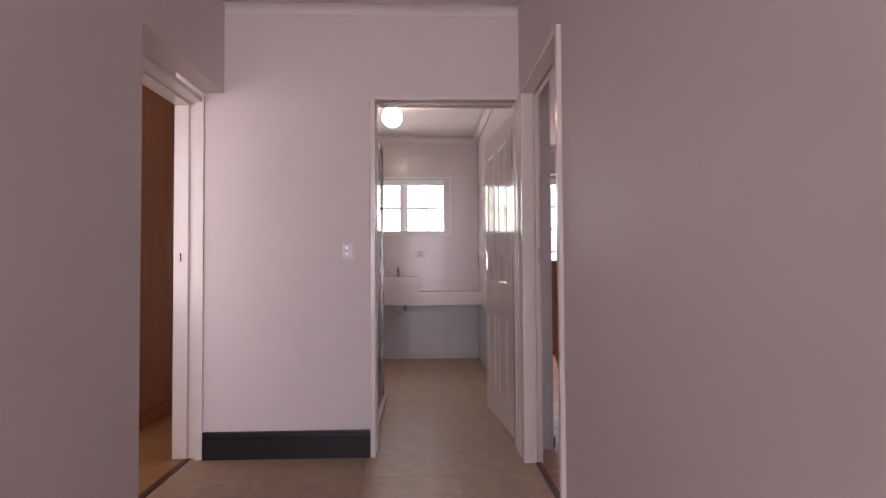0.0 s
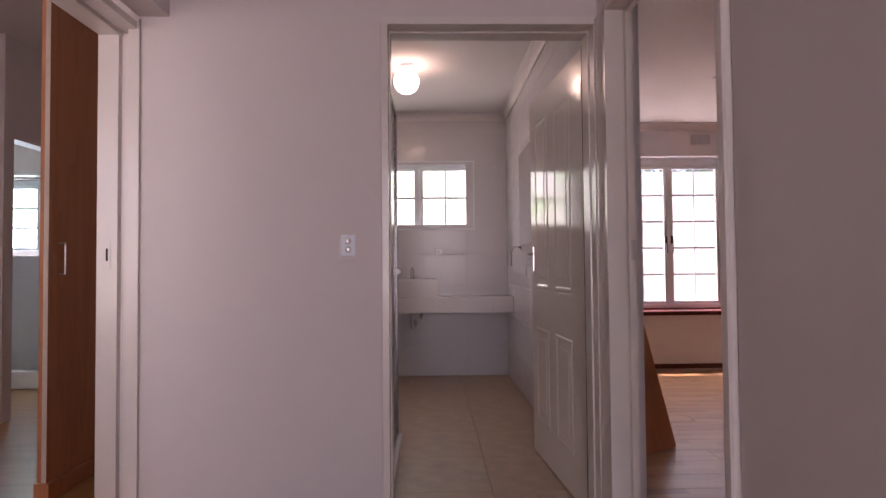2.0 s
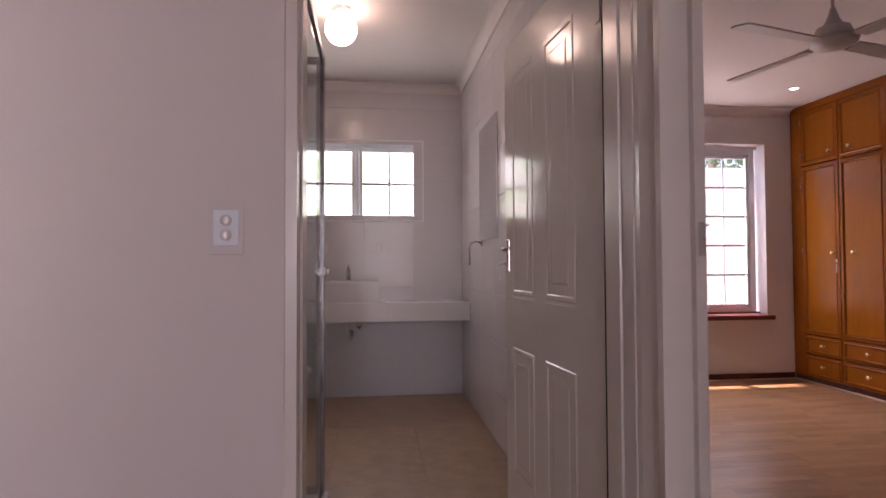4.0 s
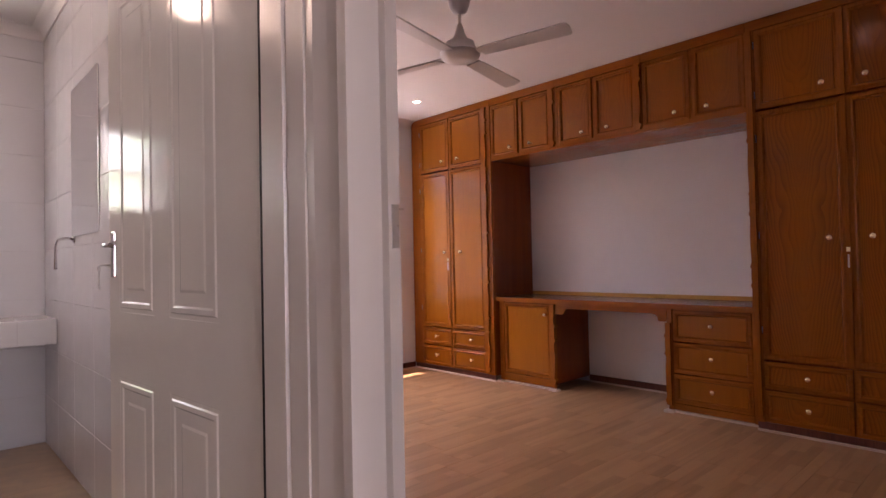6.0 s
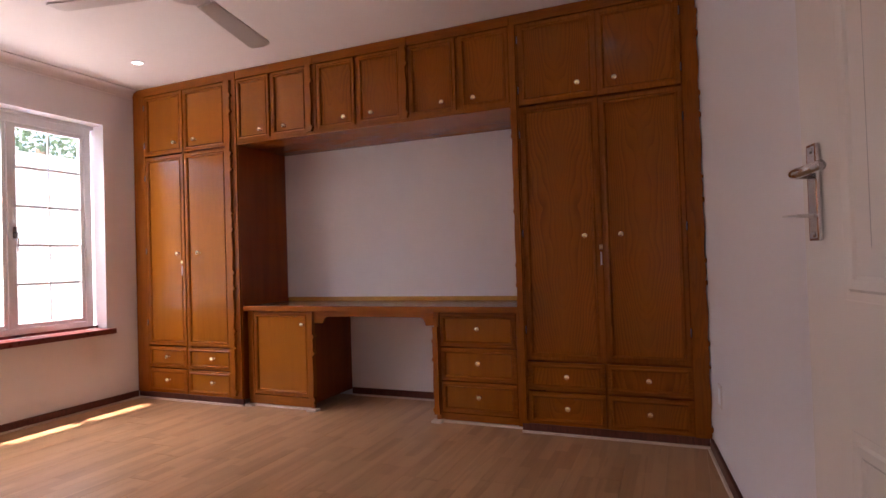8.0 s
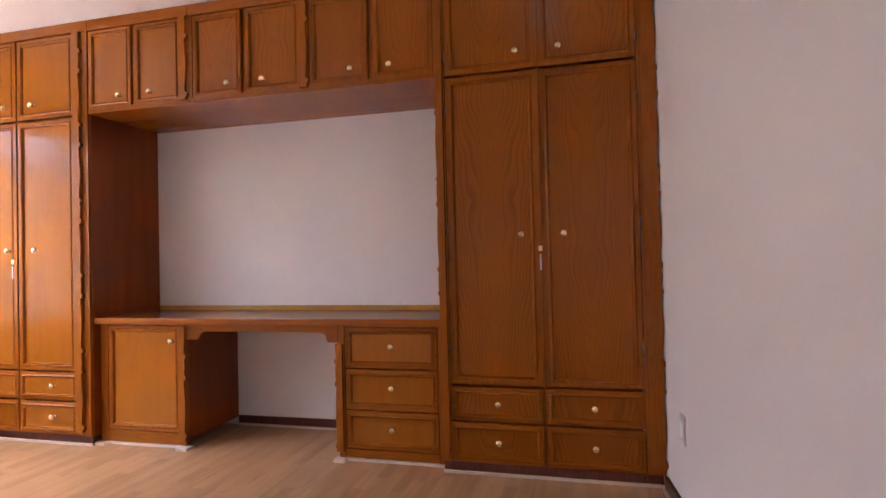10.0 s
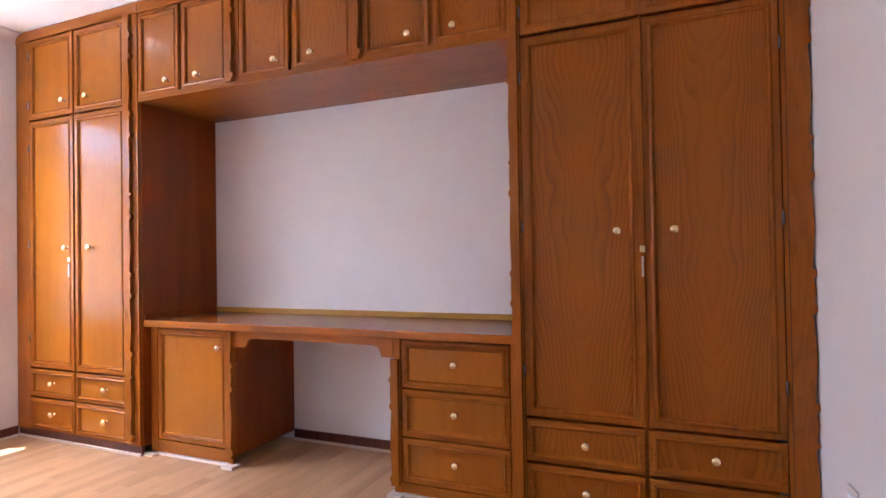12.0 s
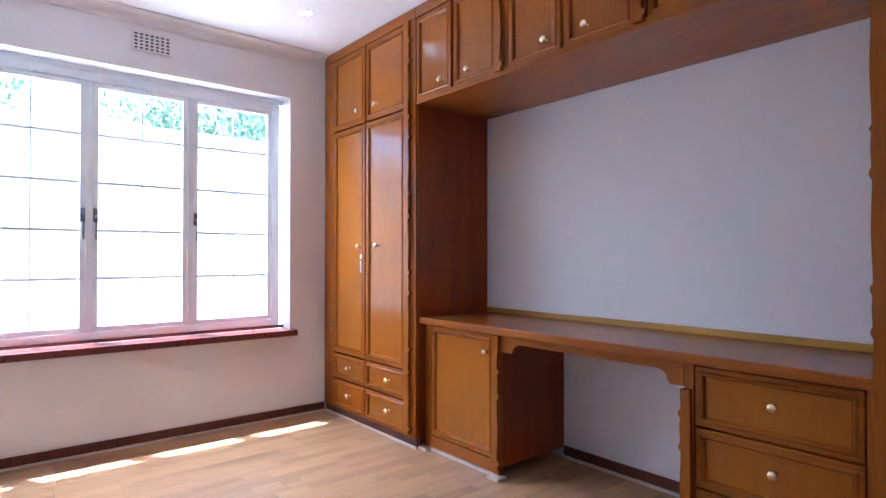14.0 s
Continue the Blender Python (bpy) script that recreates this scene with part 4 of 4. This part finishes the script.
counter = thing("vanity_counter", "white tiled vanity counter along the bathroom wall", "counter", pose(0, 0, 0))
part("slab", boxed(-1.37, BATH_E - 0.008, 6.33, BATH_N - 0.008, 0.651, 0.797, bevel=0.006), CERAMIC, counter)
for x in (-0.95, -0.50, -0.05, 0.40):
    part("joint", boxed(x - 0.0012, x + 0.0012, 6.3290, 6.43, 0.665, 0.7977), GROUT, counter)
basin = thing("wash_basin", "white rectangular ceramic wash basin set into the counter", "wash basin", pose(-0.36, 6.52, 0.7975))
bm = bmesh.new()
prev = None
for w, d, z in ((0.24, 0.185, 0), (0.242, 0.187, 0.15), (0.238, 0.183, 0.165), (0.205, 0.150, 0.163), (0.195, 0.14, 0.10), (0.15, 0.10, 0.045)):
    r = [bm.verts.new(v) for v in ((-w, -d, z), (w, -d, z), (w, d, z), (-w, d, z))]
    if prev:
        for k in range(4):
            bm.faces.new((prev[k], prev[(k + 1) % 4], r[(k + 1) % 4], r[k]))
    prev = r
bm.faces.new(prev)
bmesh.ops.recalc_face_normals(bm, faces=bm.faces)
part("bowl", bm, CERAMIC, basin)
part("drain", lathe([(0.022, 0.0455), (0.022, 0.049), (0.012, 0.048)], 18), CHROME, basin, "chrome drain")
tap = thing("tap", "chrome basin mixer tap", "tap", pose(-0.36, 6.672, 0.961))
part("body", lathe([(0.024, 0), (0.024, 0.008), (0.018, 0.014), (0.018, 0.07), (0.020, 0.085), (0.014, 0.10)], 18), CHROME, tap, smooth=True)
part("spout", tube([(0, -0.01, 0.05), (0, -0.06, 0.062), (0, -0.105, 0.05), (0, -0.11, 0.04)], 0.010, 12), CHROME, tap, smooth=True)
part("lever", tube([(0, 0, 0.10), (0, -0.03, 0.115), (0, -0.06, 0.12)], 0.006, 10), CHROME, tap, smooth=True)
trap = thing("drain_pipe", "white basin waste pipe and chrome stop valve below the counter", "drain pipe", pose(-0.36, 6.495, 0.641))
part("pipe", tube([(0, 0, 0.01), (0, 0, -0.10), (0.01, 0.03, -0.14), (0.02, 0.09, -0.13), (0.02, 0.235, -0.11)], 0.020, 14), PLASTIC, trap, smooth=True)
part("valve", tube([(0.09, -0.02, 0.01), (0.09, -0.02, -0.05), (0.09, 0.02, -0.06), (0.09, 0.23, -0.06)], 0.009, 10), CHROME, trap, "chrome valve", smooth=True)
part("valve_wheel", lathe([(0.02, 0), (0.022, 0.008), (0.016, 0.018)], 14, pose(0.09, -0.03, -0.03, 90)), CHROME, trap, smooth=True)
for x in (-0.567, -0.094):
    switch_plate(pose(x, BATH_N - 0.0065, 1.226), 0.085, 0.085, (0.0,), "white square wall plate on the bathroom tiles", "wall_plate", "wall plate")
mirror = thing("wall_mirror", "frameless rectangular mirror on the tiled wall", "mirror", pose(BATH_E - 0.006, 5.31, 1.25))
part("glass", boxed(-0.007, -0.002, 0, 0.57, 0, 0.77, bevel=0.001), MIRROR, mirror)
part("backing", boxed(-0.002, 0.0, 0.004, 0.566, 0.004, 0.766), DARK, mirror)
rail = thing("towel_hook", "chrome towel rail bent on the tiled wall", "towel rail", pose(BATH_E - 0.006, 5.84, 1.24))
part("rose", lathe([(0.024, 0), (0.024, 0.006), (0.012, 0.012)], 18, pose(0, 0, 0, 0, -90)), CHROME, rail, smooth=True)
part("arm", tube([(0, 0, 0), (-0.05, 0, 0.0), (-0.075, 0.0, -0.01), (-0.085, 0.0, -0.04), (-0.085, 0.0, -0.16)], 0.008, 12), CHROME, rail, smooth=True)
slot = thing("wall_vent", "narrow slotted air vent high on the bathroom wall", "air vent", pose(-0.41, BATH_N - 0.0065, 2.29))
for k in range(4):
    part("slot", boxed(k * 0.038, k * 0.038 + 0.010, -0.003, 0.0, 0, 0.12), GROUT, slot)

globe = thing("ceiling_globe_lamp", "lit opal glass globe ceiling lamp in the bathroom", "ceiling lamp", pose(-0.35, 5.33, 2.608))
part("holder", lathe([(0.062, 0), (0.062, -0.02), (0.052, -0.045), (0.048, -0.05)], 24), WINDOW_WHITE, globe, smooth=True)
part("shade", lathe([(0.045, -0.045)] + [(0.095 * math.sin(a), -0.125 + 0.095 * math.cos(a)) for a in [math.pi * k / 14 for k in range(3, 14)]] + [(0.004, -0.22)], 28), BULB, globe, "glowing warm opal globe", smooth=True)

toilet = thing("toilet", "white ceramic toilet with closed lid and cistern", "toilet", pose(-1.37, 5.68, 0))


def ovals(rings, steps=24, taper=0.0):
    bm = bmesh.new()
    vs = []
    for cx, rx, ry, z in rings:
        vs.append([bm.verts.new((cx + rx * math.cos(2 * math.pi * i / steps), ry * math.sin(2 * math.pi * i / steps), z)) for i in range(steps)])
    for a, b in zip(vs, vs[1:]):
        for i in range(steps):
            bm.faces.new((a[i], a[(i + 1) % steps], b[(i + 1) % steps], b[i]))
    bm.faces.new(vs[0][::-1]), bm.faces.new(vs[-1])
    return bm


part("bowl", ovals([(0.36, 0.20, 0.11, 0), (0.36, 0.19, 0.10, 0.06), (0.38, 0.18, 0.095, 0.18), (0.46, 0.25, 0.15, 0.30), (0.49, 0.305, 0.18, 0.375), (0.49, 0.31, 0.185, 0.39)]), CERAMIC, toilet, smooth=True)
part("lid", ovals([(0.49, 0.315, 0.19, 0.395), (0.49, 0.322, 0.195, 0.405), (0.49, 0.322, 0.195, 0.425), (0.49, 0.30, 0.175, 0.436), (0.47, 0.2, 0.1, 0.440)]), CERAMIC, toilet, smooth=True)
cist = part("cistern", boxed(0.0, 0.19, -0.20, 0.20, 0.42, 0.80, bevel=0.02), CERAMIC, toilet)
part("flush_button", lathe([(0.025, 0.80), (0.025, 0.808), (0.01, 0.81)], 16, pose(0.095, 0, 0)), CHROME, cist)
part("seat_neck", boxed(0.0, 0.22, -0.12, 0.12, 0.20, 0.42, bevel=0.02), CERAMIC, toilet)

# shower enclosure in the corner behind the end wall
sh = thing("shower_enclosure", "glass shower enclosure with aluminium posts beside the bathroom door", "shower", pose(0, 0, 0))
SX, SY0, SY1, SZ = -0.392, 3.47, 4.56, 2.03
part("tray", boxed(-1.37, SX + 0.03, 3.452, SY1 + 0.03, 0, 0.07, bevel=0.01), CERAMIC, sh, "white shower tray")
for x0, x1, y0, y1 in ((SX - 0.03, SX + 0.012, SY1 - 0.016, SY1 + 0.012), (SX - 0.012, SX + 0.012, SY1 - 0.05, SY1 - 0.022), (SX - 0.012, SX + 0.012, SY0 - 0.016, SY0 + 0.016), (-1.37, -1.345, SY1 - 0.012, SY1 + 0.012)):
    part("post", boxed(x0, x1, y0, y1, 0.07, SZ, bevel=0.003), POST_METAL, sh)
for z0, z1 in ((0.07, 0.10), (SZ - 0.03, SZ)):
    part("rail", boxed(SX - 0.011, SX + 0.011, SY0 + 0.017, SY1 - 0.052, z0, z1, bevel=0.003), POST_METAL, sh)
    part("rail", boxed(-1.344, SX - 0.031, SY1 - 0.011, SY1 + 0.011, z0, z1, bevel=0.003), POST_METAL, sh)
for nm, b6 in (("pane", (SX - 0.003, SX + 0.003, SY0 + 0.017, SY1 - 0.052, 0.10, SZ - 0.03)), ("pane", (-1.344, SX - 0.031, SY1 - 0.003, SY1 + 0.003, 0.10, SZ - 0.03))):
    part(nm, boxed(*b6), SHOWER_GLASS, sh).visible_shadow = False
part("catch", box(boxed(SX - 0.02, SX + 0.022, SY1 - 0.07, SY1 + 0.018, 1.038, 1.078, bevel=0.004), SX + 0.02, SX + 0.034, SY1 - 0.062, SY1 + 0.008, 1.045, 1.071, bevel=0.004), POST_METAL, sh, "grey metal door catch")

# ---- second bedroom, seen through its doorway ----
wr = thing("tall_wardrobe", "tall brown wood-grain wardrobe front with a bar handle", "wardrobe", pose(-1.985, 3.79, 0, 0, 0, 90))
part("plinth", boxed(0.0, 1.25, -0.01, 0.06, 0, 0.085), BROWN_BOARD, wr)
for k in range(2):
    part("door", boxed(0.0 + 0.62 * k, 0.615 + 0.62 * k, 0.0, 0.02, 0.09, 2.42, bevel=0.001), BROWN_BOARD, wr)
    h = part("handle", tube([(0.075 + 1.09 * k, 0.0, 1.215), (0.075 + 1.09 * k, -0.03, 1.215), (0.075 + 1.09 * k, -0.03, 1.205), (0.075 + 1.09 * k, -0.03, 1.065), (0.075 + 1.09 * k, 0.0, 1.065)], 0.005, 8), ALU, wr, "thin steel bar handle")
part("body", boxed(0.003, 1.24, 0.0205, 0.045, 0.09, 2.42), BROWN_BOARD, wr)
part("edge_strip", boxed(-0.004, -0.0005, 0.0, 0.022, 0.09, 2.42), PALE_TRIM, wr, "pale edge strip")
es = thing("ensuite_shower", "frameless glass shower on a white kerb in the ensuite", "shower", pose(0, 0, 0))
part("kerb", boxed(-5.27, -3.37, 6.35, 6.45, 0, 0.16, bevel=0.01), CERAMIC, es)
part("pane", boxed(-5.27, -3.45, 6.40, 6.408, 0.165, 1.95), SHOWER_GLASS, es).visible_shadow = False
part("rail", boxed(-5.27, -3.37, 6.39, 6.42, 1.952, 1.985, bevel=0.003), ALU, es)
steel_window("window_3", pose(0, 6.985, 0), [(-4.99, -4.60), (-4.57, -4.18)], 1.28, 1.94, 3, 1, "white ensuite window with obscure panes", FROST, WINDOW_WHITE, handles="", bar=0.011)

# a loose board left leaning by the doorway
pl = thing("leaning_board", "dark red-brown wooden board leaning on the bedroom wall", "board", pose(1.0, 4.0, 0))
bm = bmesh.new()
for side in (0.0, 0.018):
    off = Vector((0.5, -0.8, 0.1)).normalized() * side
    vs = [bm.verts.new(Vector(v) + off) for v in ((0.265, 0.46, 0.004), (0.02, 0.30, 0.004), (-0.255, 0.32, 1.12), (-0.01, 0.48, 1.12))]
    bm.faces.new(vs)
bm.verts.ensure_lookup_table()
for k in range(4):
    bm.faces.new([bm.verts[i] for i in (k, (k + 1) % 4, 4 + (k + 1) % 4, 4 + k)])
bmesh.ops.recalc_face_normals(bm, faces=bm.faces)
part("board", bm, BROWN_BOARD, pl)

# ---- outside ----
gw = thing("garden_wall", "cream rendered garden wall in full sun", "garden wall", pose(0, 10.6, -0.13))
part("wall", boxed(-8, 12, 0, 0.22, 0, 2.70), OUT_WALL, gw)
part("coping", boxed(-8, 12, -0.03, 0.25, 2.70, 2.77, bevel=0.01), OUT_WALL, gw)
# unseen roof; its eave is set to trim the sun to a narrow strip
ev = thing("roof_eave", "overhanging roof eave outside the windows", "roof", pose(0, 0, 0))
part("soffit", boxed(-6, 6, 7.13, 7.33, 3.0, 3.06), WINDOW_WHITE, ev)
part("fascia_board", boxed(-6, 6, 7.33, 7.35, 2.91, 3.16), WINDOW_WHITE, ev)
part("roof_slab", boxed(-6, 6, -4.6, 7.33, 3.07, 3.2), OUT_WALL, ev)


def tree(x, y, h, seed):
    t = thing("garden_tree", "leafy green tree behind the garden wall", "tree", pose(x, y, -0.13))
    rng = random.Random(seed)
    part("trunk", tube([(0, 0, 0), (0.05, 0.02, h * 0.3), (0.0, 0.06, h * 0.6), (0.05, 0.0, h * 0.85)], 0.10, 8), BARK, t, smooth=True)
    bm = bmesh.new()
    for k in range(4500):
        d = Vector((rng.gauss(0, 1), rng.gauss(0, 1), rng.gauss(0, 0.8)))
        p = Vector((0, 0, h * 0.85)) + d.normalized() * (0.5 + 0.9 * rng.random()) * Vector((1.3, 1.1, 0.9)).length * 0.55
        q = Euler((rng.random() * 6, rng.random() * 6, rng.random() * 6)).to_matrix()
        s = 0.025 + 0.045 * rng.random()
        vs = [bm.verts.new(p + q @ Vector(v) * s) for v in ((-1, 0, 0), (0, -0.45, 0.1), (1, 0, 0), (0, 0.45, 0.1))]
        bm.faces.new(vs)
    part("crown", bm, LEAF, t)
    return t


tree(4.6, 12.2, 3.6, 3)
tree(6.6, 12.6, 3.9, 4)
tree(-0.6, 9.2, 2.4, 5)
tree(1.2, 12.8, 3.3, 6)

# ---- pieces of floors and walls ----
TH = 0.30
tiles("wall_bathroom_north", "", 5, 9, lambda i, j: pose(-1.462 + 0.41 * i, BATH_N, TH * j), 0.41, TH, skip=lambda i, j: (BX0 - 0.3 < -1.462 + 0.41 * i < BX1 - 0.1) and (1.3 < TH * j < 2.05))
tiles("wall_bathroom_east", "", 8, 9, lambda i, j: pose(BATH_E, BATH_N - 0.007 - 0.43 * i, TH * j, 0, 0, -90), 0.43, TH)


def floor_pieces(parent, name, material, x0, x1, y0, y1, length, width, stagger, gap, thick=0.006, seed=1):
    rng = random.Random(seed)
    par = bpy.data.objects[parent]
    cache = {}
    y, row = y0, 0
    while y < y1 - 0.01:
        w = min(width, y1 - y)
        x = x0 - (rng.random() * length if stagger else 0)
        while x < x1 - 0.01:
            a, b = max(x, x0), min(x + length, x1)
            if b - a > 0.02:
                key = (round(b - a, 3), round(w, 3))
                if key not in cache:
                    me = bpy.data.meshes.new(name)
                    bm = boxed(gap / 2, key[0] - gap / 2, gap / 2, key[1] - gap / 2, -thick, 0, bevel=0.0012)
                    bm.to_mesh(me)
                    bm.free()
                    me.materials.append(material)
                    cache[key] = me
                ob = new(name, cache[key])
                ob.parent = par
                ob.location = (a, y, 0)
            x += length
        y += width
        row += 1


floor_pieces("floor_bedroom", "plank", LAMINATE, 0.576, BED_E, 2.24, 3.25, 1.21, 0.19, True, 0.0016, seed=2)
floor_pieces("floor_bedroom", "plank", LAMINATE, 0.701, BED_E, 3.25, 6.88, 1.21, 0.19, True, 0.0016, seed=4)
floor_pieces("floor_hall", "floor_tile", STONE_TILE, -1.39, 0.545, -0.5, 3.33, 0.50, 0.50, False, 0.0014, seed=3)
floor_pieces("floor_hall", "floor_tile", STONE_TILE, -1.39, 0.587, 3.33, 6.73, 0.50, 0.50, False, 0.0014, seed=5)
